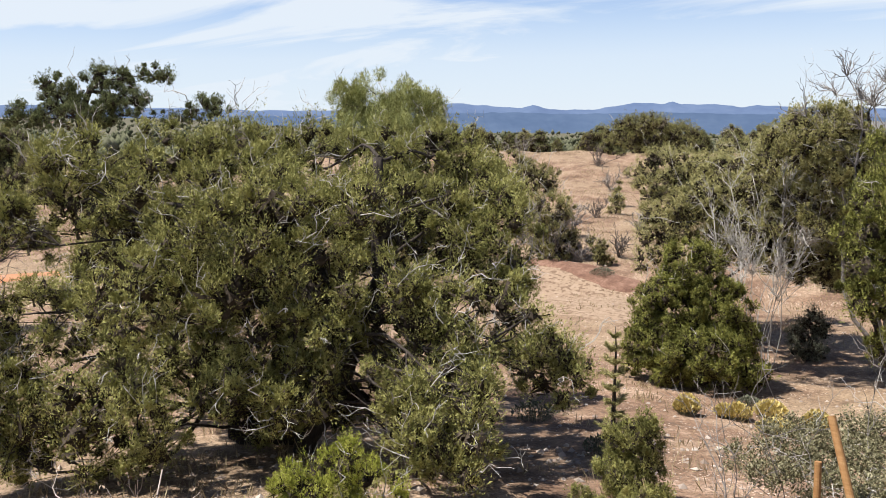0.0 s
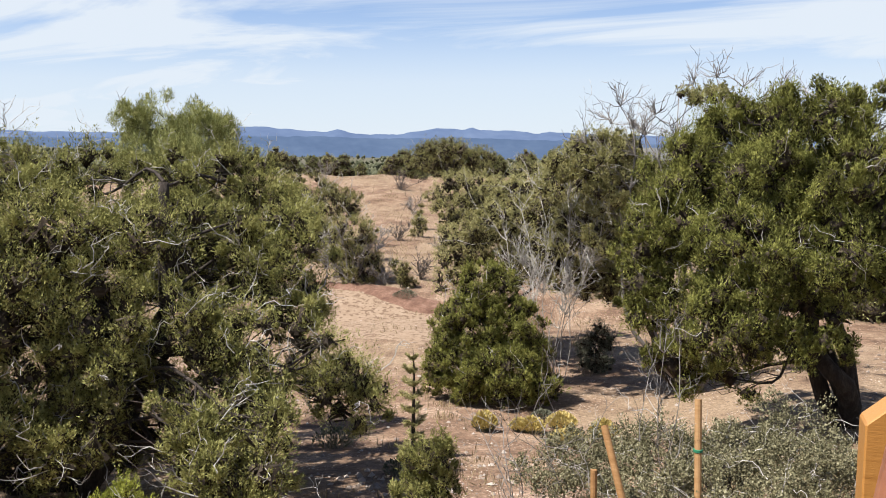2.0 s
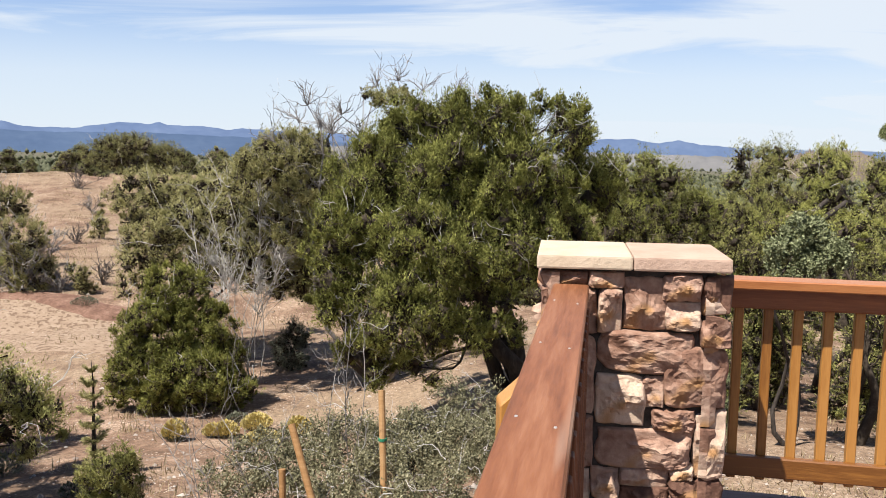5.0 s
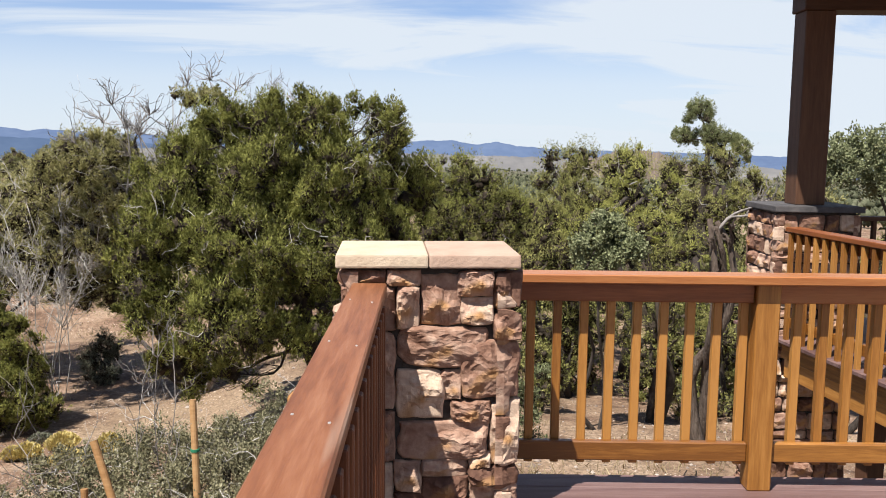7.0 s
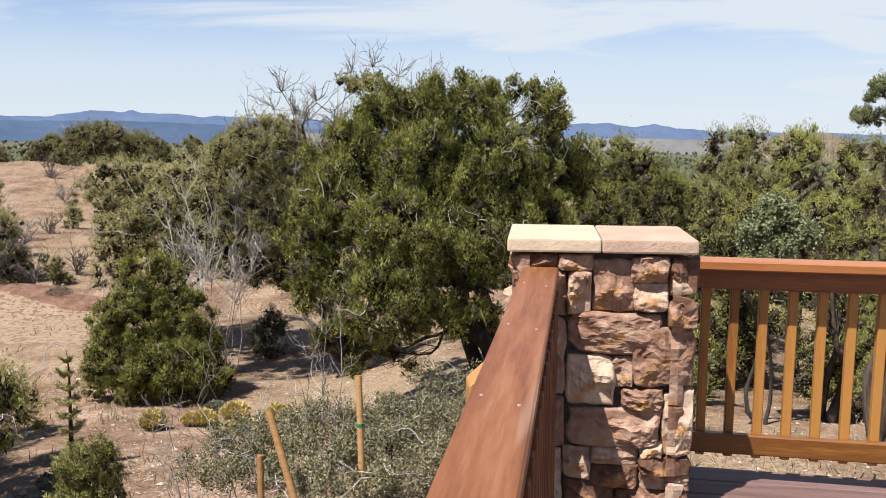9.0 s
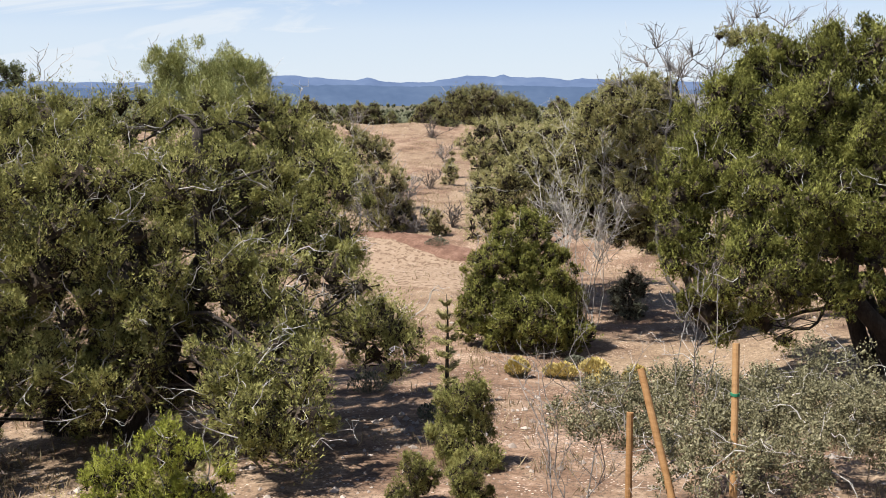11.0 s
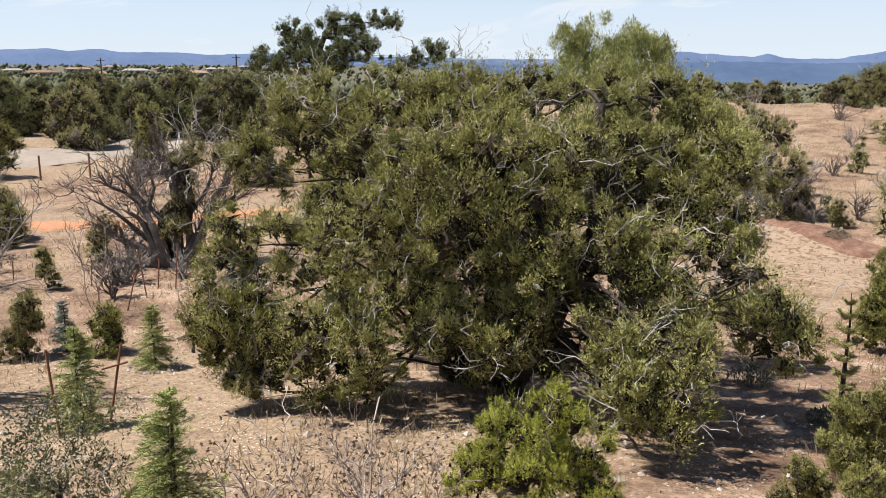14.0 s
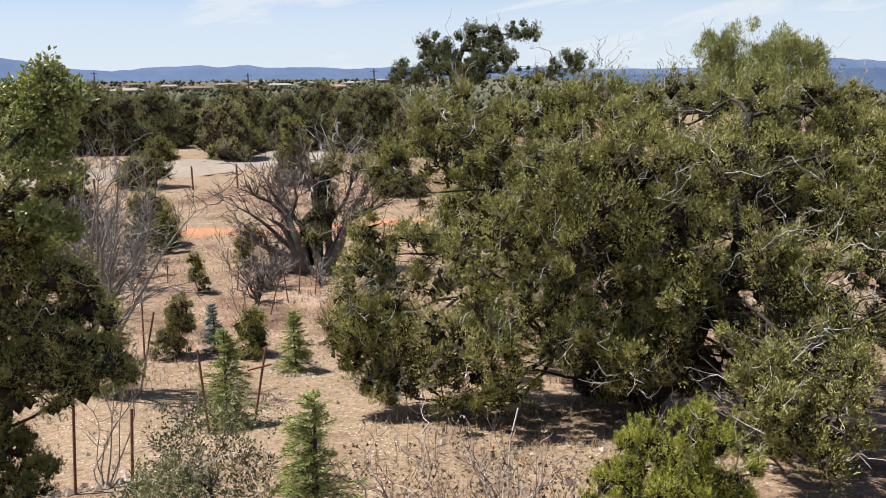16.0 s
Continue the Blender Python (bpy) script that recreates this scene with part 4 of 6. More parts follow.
# decks
deck = thing("deck", (1.5, 1.5, 0), "plum-brown board deck raised above the slope", "deck", kind="structure")
for i in range(42):
    off = 0.075 - 0.145 * i
    # each board starts at the west rail, or beside the pillar
    run = 0.0
    for _ in range(6):
        p = east(run, off, 0)
        run += (0.276 + 0.1154 * (p[1] - 3.85) - 0.05 - p[0]) / 0.975
    if east(run, off, 0)[1] > 3.80:
        run = 0.02
    beam("board", east(run, off, -0.014), east(3.02, off, -0.014), 0.14, 0.028, DECKING, deck, bevel=0.003)
beam("rim_board", east(0.02, 0.165, -0.135), east(3.02, 0.165, -0.135), 0.036, 0.235, HONEY, deck)
beam("rim_board", (0.19, 3.75, -0.15), (-0.34, -1.6, -0.15), 0.036, 0.235, HONEY, deck)
for x, y in ((0.3, 3.4), (-0.1, 0.2), (3.0, 3.9), (2.3, 0.2), (1.6, 4.1)):
    beam("footing_post", (x, y, gz(x, y) - 0.2), (x, y, -0.03), 0.14, 0.14, DARK_WOOD, deck, up=(0, 1, 0))
walkway = thing("walkway_deck", (5, 6, 0), "plum-brown walkway deck edged with honey fascia boards", "deck", kind="structure")
for i in range(27):
    y = 4.10 + 0.145 * i
    beam("board", (over((y - 4.25) / 2.95, -0.09, 0)[0], y, -0.09), (8.8, y, -0.09), 0.14, 0.028, DECKING, walkway, bevel=0.003)
beam("rim_board", over(0, -0.02, -0.105), over(1, -0.02, -0.105), 0.036, 0.13, HONEY, walkway)
beam("rim_board", over(0, 0.01, -0.255), over(1, 0.01, -0.255), 0.036, 0.15, HONEY, walkway)
for x, y in ((4.1, 4.5), (4.1, 6.4), (8.5, 4.5), (8.5, 7.6)):
    beam("footing_post", (x, y, gz(x, y) - 0.2), (x, y, -0.105), 0.14, 0.14, DARK_WOOD, walkway, up=(0, 1, 0))

# porch post, beam and roof
porch = thing("porch_post", (4.12, 7.55, 0.99), "dark brown timber porch post on the pillar", "post")
beam("shaft", (4.13, 7.55, 0.994), (4.13, 7.55, 2.58), 0.245, 0.245, DARK_WOOD, porch, up=NORTH, bevel=0.008)
roof = thing("porch_roof", (6.4, 7.6, 2.6), "dark timber porch roof on heavy beams", "roof", kind="structure")
beam("beam", (3.99, 7.57, 2.72), (9.0, 6.87, 2.72), 0.28, 0.28, DARK_WOOD, roof, bevel=0.008)
beam("beam", (8.8, 4.5, 2.72), (8.8, 6.74, 2.72), 0.28, 0.28, DARK_WOOD, roof, bevel=0.008)
beam("roof_deck", (3.3, 6.3, 2.935), (9.3, 5.5, 2.935), 3.1, 0.14, DARK_WOOD, roof)
post_far = thing("porch_post", (8.8, 4.6, -0.03), "dark brown timber porch post on the deck", "post")
beam("shaft", (8.8, 4.6, -0.02), (8.8, 4.6, 2.58), 0.30, 0.30, DARK_WOOD, post_far, up=(0, 1, 0), bevel=0.008)


# ---- trees and bushes: lobes of the crowns as (x, y, z, radius, half height) ----
MAIN_TOP = [(-9.44, 8.39, 1.06, 0.70, 0.46), (-10.01, 7.66, 1.03, 0.70, 0.46), (-8.81, 9.07, 1.01, 0.69, 0.46), (-8.05, 9.79, 0.93, 0.68, 0.53), (-10.76, 6.48, 0.86, 0.46, 0.46), (-10.27, 6.56, 0.84, 0.60, 0.53), (-10.13, 6.80, 0.60, 0.81, 0.81), (-7.71, 9.09, 0.51, 0.88, 0.88), (-6.97, 10.30, 0.43, 0.59, 0.51), (-8.41, 8.05, 0.40, 0.94, 0.79), (-6.82, 7.96, 0.33, 0.58, 0.51), (-7.45, 7.32, 0.28, 0.64, 0.51), (-10.59, 6.01, 0.26, 0.58, 0.58), (-8.93, 7.01, 0.22, 0.91, 0.84), (-8.03, 6.65, 0.18, 0.57, 0.51), (-8.12, 7.45, 0.06, 1.36, 0.95), (-6.74, 8.94, -0.04, 0.89, 0.83), (-6.91, 7.47, -0.33, 0.63, 0.51), (-5.83, 9.27, -0.46, 0.51, 0.39)]
MAIN_MIDDLE = [(-7.51, 6.83, -0.43, 0.63, 0.50), (-6.29, 7.91, -0.45, 0.57, 0.44), (-7.77, 7.10, -0.55, 0.93, 0.79), (-10.05, 5.46, -0.52, 0.58, 0.58), (-6.30, 8.01, -0.68, 0.70, 0.64), (-6.03, 8.80, -0.68, 0.55, 0.49), (-8.28, 6.02, -0.68, 0.90, 0.83), (-5.78, 8.56, -0.74, 0.83, 0.60), (-9.80, 5.64, -0.71, 0.80, 0.80), (-6.47, 8.17, -0.80, 0.68, 0.49), (-8.53, 10.05, -0.82, 1.49, 1.40), (-7.05, 7.06, -0.93, 0.69, 0.44), (-10.24, 8.22, -0.88, 1.82, 1.50), (-4.94, 8.80, -1.18, 0.44, 0.35), (-9.84, 5.09, -1.17, 0.56, 0.50), (-4.94, 8.96, -1.43, 0.59, 0.46), (-5.55, 7.10, -1.14, 0.49, 0.32), (-7.51, 7.04, -1.45, 0.72, 0.53), (-7.02, 7.01, -1.52, 0.56, 0.44), (-8.72, 6.98, -1.46, 0.60, 0.50), (-8.17, 7.69, -1.66, 0.55, 0.50), (-7.76, 8.30, -1.27, 0.60, 0.50), (-7.23, 8.46, -1.88, 0.50, 0.45), (-6.63, 8.96, -1.52, 0.55, 0.45), (-9.10, 6.49, -1.56, 0.50, 0.40), (-7.77, 8.28, -2.33, 0.50, 0.35), (-8.38, 7.46, -2.32, 0.45, 0.30)]
MAIN_SKIRT = [(-5.20, 7.40, -1.28, 0.73, 0.40), (-4.85, 7.35, -1.29, 0.45, 0.32), (-7.49, 6.50, -1.60, 0.51, 0.38), (-9.76, 4.96, -1.56, 0.55, 0.49), (-8.34, 5.71, -1.63, 0.90, 0.58), (-7.11, 6.91, -1.65, 0.50, 0.38), (-9.68, 5.06, -1.71, 0.65, 0.65), (-7.95, 6.30, -1.76, 0.45, 0.33), (-5.07, 6.92, -1.52, 0.50, 0.37), (-9.05, 5.26, -1.81, 0.50, 0.40), (-4.90, 6.87, -1.57, 0.50, 0.30), (-9.68, 4.84, -1.82, 0.43, 0.43), (-4.79, 7.41, -1.70, 0.50, 0.31), (-9.12, 5.16, -2.02, 0.54, 0.34), (-8.43, 5.85, -2.09, 0.60, 0.30), (-9.29, 5.08, -2.11, 0.47, 0.30), (-4.73, 6.90, -1.84, 0.36, 0.20), (-5.46, 7.05, -1.91, 0.40, 0.40), (-9.08, 5.45, -2.23, 0.74, 0.30)]
MAIN_TOP += [(-6.3, 9.2, 0.45, 0.5, 0.45), (-5.9, 9.5, 0.3, 0.42, 0.4), (-5.6, 9.2, -0.1, 0.5, 0.45), (-6.2, 9.3, -0.2, 0.6, 0.5), (-7.4, 10.25, 1.05, 0.5, 0.35), (-7.1, 10.45, 0.6, 0.55, 0.4), (-6.5, 10.6, 0.25, 0.5, 0.4)]
MAIN_SKIRT += [(-5.56, 7.93, -0.89, 0.38, 0.3), (-5.3, 8.11, -0.58, 0.36, 0.29), (-5.83, 7.73, -1.16, 0.4, 0.32), (-5.05, 8.27, -0.91, 0.32, 0.26), (-5.27, 8.13, -1.23, 0.3, 0.24), (-5.58, 7.91, -1.51, 0.34, 0.27), (-5.95, 7.63, -1.67, 0.34, 0.27), (-4.88, 8.38, -0.66, 0.28, 0.22)]
MAIN_LOBES = MAIN_TOP + MAIN_MIDDLE + MAIN_SKIRT
LIGHT_LOBES = [(-9.85, 11.35, 1.60, 0.41, 0.41), (-9.38, 11.76, 1.64, 0.36, 0.41), (-9.02, 12.04, 1.50, 0.35, 0.41), (-9.55, 11.62, 1.19, 0.74, 0.36), (-9.50, 11.32, 1.63, 0.44, 0.35), (-9.04, 11.70, 1.79, 0.39, 0.30), (-9.12, 11.16, 1.12, 0.78, 0.43), (-8.98, 12.08, 1.28, 0.35, 0.45), (-9.8, 10.9, 1.72, 0.38, 0.33), (-9.48, 11.19, 1.92, 0.33, 0.3), (-8.94, 11.64, 1.6, 0.45, 0.35), (-9.67, 11.0, 1.3, 0.6, 0.4)]
RIGHT_TOP = [(0.60, 13.94, 2.01, 0.14, 0.19), (-0.22, 13.75, 1.97, 0.18, 0.29), (0.79, 13.83, 1.91, 0.20, 0.32), (0.24, 13.75, 1.87, 0.20, 0.27), (-0.63, 13.63, 1.86, 0.20, 0.28), (-1.22, 13.69, 1.85, 0.20, 0.30), (1.19, 14.00, 1.72, 0.19, 0.34), (-0.01, 13.75, 1.66, 0.55, 0.46), (1.01, 13.91, 1.63, 0.41, 0.51), (-1.73, 13.93, 1.68, 0.19, 0.29), (-0.77, 13.73, 1.60, 0.51, 0.51), (-1.41, 14.17, 1.57, 0.61, 0.53), (-2.13, 13.77, 1.31, 0.24, 0.29), (1.23, 14.20, 0.91, 0.48, 0.65)]
RIGHT_SKIRT = [(0.26, 13.35, 0.84, 0.78, 0.70), (-1.93, 13.60, 0.88, 0.68, 0.68), (1.67, 14.65, 0.80, 0.36, 0.58), (-0.89, 13.32, 0.83, 0.78, 0.70), (-0.62, 14.74, 0.12, 1.56, 1.38), (-2.20, 13.16, 0.07, 0.66, 0.66), (1.04, 13.71, -0.01, 0.55, 0.64), (0.11, 12.95, -0.02, 0.84, 0.68), (-1.07, 12.70, -0.10, 0.83, 0.67), (-2.32, 12.93, -0.82, 0.53, 0.61), (-1.29, 12.48, -0.95, 0.75, 0.67), (-0.27, 12.75, -0.98, 0.72, 0.60), (-1.97, 12.80, -1.69, 0.45, 0.45), (-1.14, 12.70, -1.72, 0.44, 0.36)]
RIGHT_LOBES = RIGHT_TOP + RIGHT_SKIRT
SNAGC_LOBES = [(-4.03, 17.26, 1.08, 0.82, 0.60), (-4.69, 17.61, 0.67, 0.78, 0.62), (-3.61, 17.36, 0.37, 0.88, 0.66), (-4.39, 17.70, -0.46, 0.91, 0.68), (-2.72, 17.32, 2.33, 0.32, 0.15), (-3.56, 16.95, 2.31, 0.23, 0.15), (-2.07, 17.42, 2.24, 0.43, 0.20)]
BUSHC_LOBES = [(-6.16, 16.58, -1.47, 0.65, 0.65), (-6.40, 16.28, -2.23, 0.82, 0.76), (-5.72, 16.53, -2.19, 0.75, 0.75), (-6.60, 15.98, -2.86, 0.65, 0.60), (-5.76, 16.09, -2.87, 0.85, 0.53), (-6.85, 15.95, -3.25, 0.42, 0.36), (-6.2, 15.75, -3.3, 0.45, 0.34), (-5.4, 15.9, -3.3, 0.5, 0.34), (-4.95, 16.4, -3.25, 0.42, 0.36), (-5.32, 16.66, -2.71, 0.48, 0.53)]
YELB_LOBES = [(-8.36, 20.01, -1.50, 0.67, 0.94), (-8.38, 21.07, -0.64, 0.84, 0.70), (-7.99, 22.29, -0.14, 1.01, 0.65), (-7.75, 21.32, -1.05, 0.97, 0.83), (-7.53, 23.50, 0.24, 0.89, 0.59), (-5.69, 21.48, -0.74, 1.09, 0.96), (-4.46, 20.75, -1.14, 0.90, 0.90), (-5.05, 20.62, -1.94, 0.91, 0.52), (-6.48, 21.77, -0.10, 0.98, 0.84), (-4.14, 20.30, 0.18, 0.87, 0.74), (-8.32, 21.12, -0.07, 1.23, 0.82), (-6.88, 20.59, -0.28, 1.07, 0.93), (-5.99, 19.84, -1.24, 0.77, 0.77), (-6.58, 18.35, -0.34, 0.62, 0.55), (-5.83, 18.62, -0.83, 0.62, 0.55), (-5.16, 18.82, -1.46, 0.62, 0.55), (-5.59, 18.69, -0.11, 0.62, 0.55), (-6.38, 18.42, -1.3, 0.62, 0.55), (-4.81, 18.92, -0.72, 0.62, 0.55), (-4.22, 19.06, -0.36, 0.62, 0.55), (-7.0, 18.19, -0.57, 0.62, 0.55), (-4.47, 19.0, -1.59, 0.62, 0.55)]
NEARR_LOBES = [(-4.79, 19.08, 1.17, 0.68, 0.51), (-5.19, 19.49, 0.47, 0.71, 0.59), (-4.15, 18.71, 0.85, 0.66, 0.66), (-4.53, 19.14, 0.04, 0.80, 0.68)]
MIDS_LOBES = [(-15.54, 27.61, -2.01, 0.91, 0.91), (-15.36, 27.72, -3.04, 0.81, 0.81), (-18.62, 31.59, -1.03, 1.17, 0.82), (-21.66, 34.42, -0.77, 1.04, 1.04), (-17.58, 25.10, -0.21, 1.18, 0.78)]
TREEM_LOBES = [(-24.09, 52.40, 0.07, 1.81, 1.27), (-22.15, 53.25, -0.12, 1.80, 1.26), (-23.13, 52.82, 0.95, 1.98, 0.90), (-21.57, 54.57, 0.20, 1.46, 1.09)]
PINE_LOBES = [(-13.31, 8.06, 1.92, 0.37, 0.30), (-13.01, 8.78, 2.09, 0.48, 0.30), (-12.57, 9.41, 2.21, 0.30, 0.22), (-13.17, 8.30, 1.58, 0.67, 0.38), (-12.66, 8.87, 1.70, 0.48, 0.31), (-13.55, 7.63, 1.55, 0.29, 0.27), (-11.74, 9.72, 1.63, 0.37, 0.27), (-12.22, 9.50, 1.54, 0.28, 0.22)]
LSNAG_LOBES = [(-20.89, 8.86, -1.15, 0.61, 0.55), (-20.74, 9.31, -0.66, 0.43, 0.39), (-20.63, 9.05, -1.86, 0.49, 0.44), (-21.06, 8.53, -1.28, 0.35, 0.31), (-20.74, 9.54, -0.03, 0.40, 0.36), (-20.39, 9.91, -0.67, 0.38, 0.34), (-20.71, 8.72, -2.35, 0.38, 0.34)]
LEAFY_LOBES = [(-7.54, 1.28, 1.36, 0.14, 0.13), (-7.51, 1.39, 1.49, 0.10, 0.09), (-7.54, 1.18, 1.10, 0.20, 0.18), (-7.43, 1.41, 1.21, 0.16, 0.15), (-7.39, 1.54, 1.34, 0.09, 0.08), (-7.54, 1.07, 0.82, 0.22, 0.20), (-7.44, 1.27, 0.84, 0.20, 0.18), (-7.41, 1.37, 1.02, 0.14, 0.12), (-7.60, 1.16, 1.30, 0.14, 0.12), (-7.28, 1.35, 0.33, 0.14, 0.12), (-7.38, 1.22, 0.44, 0.11, 0.10)]
# The lobes with y below 0.3 are unseen, added to shade the others.
SHADED_LOBES = [(-7.78, 1.13, 0.44, 0.28, 0.26), (-7.75, 1.06, 0.09, 0.29, 0.26), (-7.61, 1.23, -0.09, 0.23, 0.21), (-7.71, 0.97, -0.35, 0.28, 0.26), (-7.54, 1.18, -0.53, 0.28, 0.26), (-7.39, 1.41, -0.64, 0.23, 0.21), (-7.55, 1.07, -0.79, 0.28, 0.25), (-7.26, 1.58, -0.78, 0.22, 0.20), (-7.16, 1.73, -0.82, 0.13, 0.12), (-7.38, 1.33, -0.88, 0.18, 0.16), (-7.58, 0.93, -1.02, 0.20, 0.18), (-7.42, 1.20, -1.06, 0.11, 0.10), (-7.70, 0.85, -0.69, 0.22, 0.20), (-7.66, 1.40, 0.61, 0.16, 0.14), (-7.82, 1.00, 0.27, 0.31, 0.28), (-7.88, 0.77, -0.08, 0.40, 0.36), (-7.78, 0.69, -0.73, 0.40, 0.36), (-8.05, 0.15, 1.00, 0.50, 0.40), (-8.35, -0.35, 0.75, 0.70, 0.55), (-7.85, -0.25, 0.30, 0.60, 0.50), (-8.00, -0.40, -0.30, 0.60, 0.55), (-7.90, 0.25, 0.60, 0.35, 0.35), (-7.77, 1.17, 0.03, 0.26, 0.23), (-7.75, 1.41, -0.14, 0.24, 0.22), (-7.73, 1.57, -0.44, 0.2, 0.18), (-7.77, 1.17, -0.44, 0.28, 0.25), (-7.72, 1.63, -0.74, 0.18, 0.16), (-7.75, 1.35, -0.8, 0.26, 0.23), (-7.74, 1.45, -1.06, 0.18, 0.16)]
CORNER_LOBES = [(-7.76, 0.86, -1.48, 0.26, 0.23), (-7.62, 1.04, -1.64, 0.17, 0.16), (-7.68, 0.86, -1.84, 0.26, 0.23), (-7.60, 1.12, -1.50, 0.09, 0.08), (-7.83, 0.80, -1.29, 0.16, 0.14)]
RB1_LOBES = [(2.79, 17.49, 0.68, 0.89, 0.61), (3.56, 17.35, 0.02, 0.78, 0.67), (2.22, 16.56, -0.01, 0.63, 0.63)]
RB2_LOBES = [(5.03, 19.06, 0.86, 0.62, 0.62), (5.90, 19.85, 0.97, 0.52, 0.62), (5.23, 17.96, 0.20, 0.82, 0.58), (4.21, 17.20, -0.08, 0.67, 0.56)]
RB3_LOBES = [(6.18, 17.65, 1.03, 0.58, 0.58), (6.34, 17.06, 0.49, 0.78, 0.67), (5.07, 15.91, -0.07, 0.73, 0.52), (5.74, 15.14, -0.09, 0.60, 0.50)]
RB4_LOBES = [(7.13, 17.29, 0.93, 0.51, 0.45), (8.14, 17.93, 1.03, 0.59, 0.48), (8.77, 17.62, 0.69, 0.47, 0.41), (8.04, 16.86, 0.28, 0.56, 0.45), (7.05, 16.22, 0.21, 0.54, 0.43)]
RPINE_LOBES = [(8.66, 19.90, 2.22, 0.37, 0.34), (8.39, 20.02, 1.70, 0.33, 0.26), (8.96, 19.76, 1.71, 0.33, 0.29), (9.31, 19.59, 1.38, 0.46, 0.46)]
SILV_LOBES = [(3.91, 12.09, 0.31, 0.25, 0.22), (3.77, 12.13, -0.00, 0.31, 0.23), (4.13, 12.01, 0.01, 0.31, 0.23)]
ASP_LOBES = [(7.59, 12.55, 1.17, 0.33, 0.42), (7.90, 12.35, 1.27, 0.33, 0.49), (8.21, 12.13, 1.02, 0.41, 0.41)]
BRIGHT_LOBES = [(-4.28, 4.88, -1.00, 0.20, 0.20), (-4.48, 4.68, -1.19, 0.28, 0.24), (-4.13, 5.02, -1.26, 0.29, 0.25), (-4.56, 4.46, -1.48, 0.28, 0.24), (-4.14, 4.61, -1.41, 0.35, 0.23), (-3.95, 5.05, -1.56, 0.24, 0.24)]
OAK_LOBES = [(-1.74, 7.12, -1.10, 0.40, 0.22), (-1.38, 8.02, -1.27, 0.45, 0.27), (-0.91, 8.30, -1.30, 0.46, 0.31), (-0.31, 8.74, -1.32, 0.49, 0.33), (-0.52, 7.33, -1.27, 0.50, 0.27), (-0.99, 6.87, -1.19, 0.51, 0.25), (0.02, 8.15, -1.26, 0.30, 0.30)]

# the broad juniper in front
tree("juniper_tree", (-8.85, 8.2), MAIN_LOBES, JUNIPER, "broad old juniper with dark trunks and dead twigs", seed=11, 
     trunk=0.2, forks=4, dead=800, dead_len=0.4, branches=6, dead_r=0.006, low=-0.85, tuft=0.078, per=54, up=1.0, leaf=0.042, wide=0.0088, hollow=-0.14, clump=0.18, many=16, cover=0.68, share=0.95,
     gaps=((-6.95, 8.4, -0.1, 0.42), (-6.6, 8.0, -0.25, 0.4), (-6.95, 8.4, -0.65, 0.42), (-6.4, 7.8, -0.55, 0.35), (-8.2, 6.2, 0.5, 0.33), (-8.6, 6.5, 0.6, 0.33)), stem=((-7.9, 7.9, -3.0), (-7.35, 8.35, -1.2), (-7.12, 8.6, -0.5), (-7.1, 8.62, 0.3), (-7.2, 8.7, 1.0)))
# the dense juniper beside the deck
tree("juniper_tree", (0.35, 14.2), RIGHT_LOBES, JUNIPER_WARM, "dense rounded juniper with spiky upright tips", seed=23, 
     trunk=0.18, forks=4, dead=240, dead_len=0.35, up=1.5, branches=6, dead_r=0.005, low=-0.85, tuft=0.082, per=56, leaf=0.052, wide=0.0105, hollow=-0.38, clump=0.19, many=17, cover=1.1, share=0.9, solid=0.45)
tree("pinyon_tree", (-10.2, 12.2), LIGHT_LOBES, LIGHT_GREEN, "slender pale green pinyon rising behind the juniper", seed=31, leaf=0.06, wide=0.007, trunk=0.08, forks=1, dead=14, up=1.6, per=50, fan=0.4, hollow=-0.25, clump=0.12, cover=0.55, share=1.3, solid=0)
tree("pinyon_tree", (-13.0, 8.9), PINE_LOBES, PINYON, "open crowned pinyon pine with dark tufted needles", seed=37, leaf=0.032, wide=0.006, trunk=0.13, forks=1, dead=12, branches=9, up=0.9, per=60, hollow=-0.3, clump=0.085, cover=0.6)
tree("juniper_tree", (-2.6, 18.3), SNAGC_LOBES, JUNIPER_DULL, "half-dead juniper with a bare grey top", seed=41, trunk=0.08, forks=2, dead=30, dead_len=0.9, branches=6, dead_r=0.006, limbs=99, tuft=0.09, per=64, leaf=0.042, wide=0.011)
bare("dead_snag", (-2.3, 17.9), [(-3.67, 16.96, 2.12), (-3.86, 17.12, 1.81), (-3.08, 17.28, 1.97), (-2.71, 17.55, 2.30), (-2.47, 17.68, 2.52), (-2.05, 17.64, 2.63), (-1.60, 17.88, 2.46), (-0.93, 17.73, 2.33), (-0.43, 17.75, 2.12), (-4.27, 16.81, 1.43), (-3.36, 17.64, 1.61), (-2.30, 18.01, 2.21)], GREYWOOD, "bare grey branches of a dead tree", "tree", seed=43, trunk=0.06, twigs=420, twig_len=0.42, thin=0.0055, fork=0.6)
tree("juniper_bush", (-5.9, 16.6), BUSHC_LOBES, JUNIPER_WARM, "dense dark young juniper reaching to the ground", "bush", seed=47, trunk=0.1, forks=2, dead=25, up=0.9, low=-0.9, clump=0.15, per=44, leaf=0.05, wide=0.0105, cover=1.1, share=0.7, hollow=-0.4)
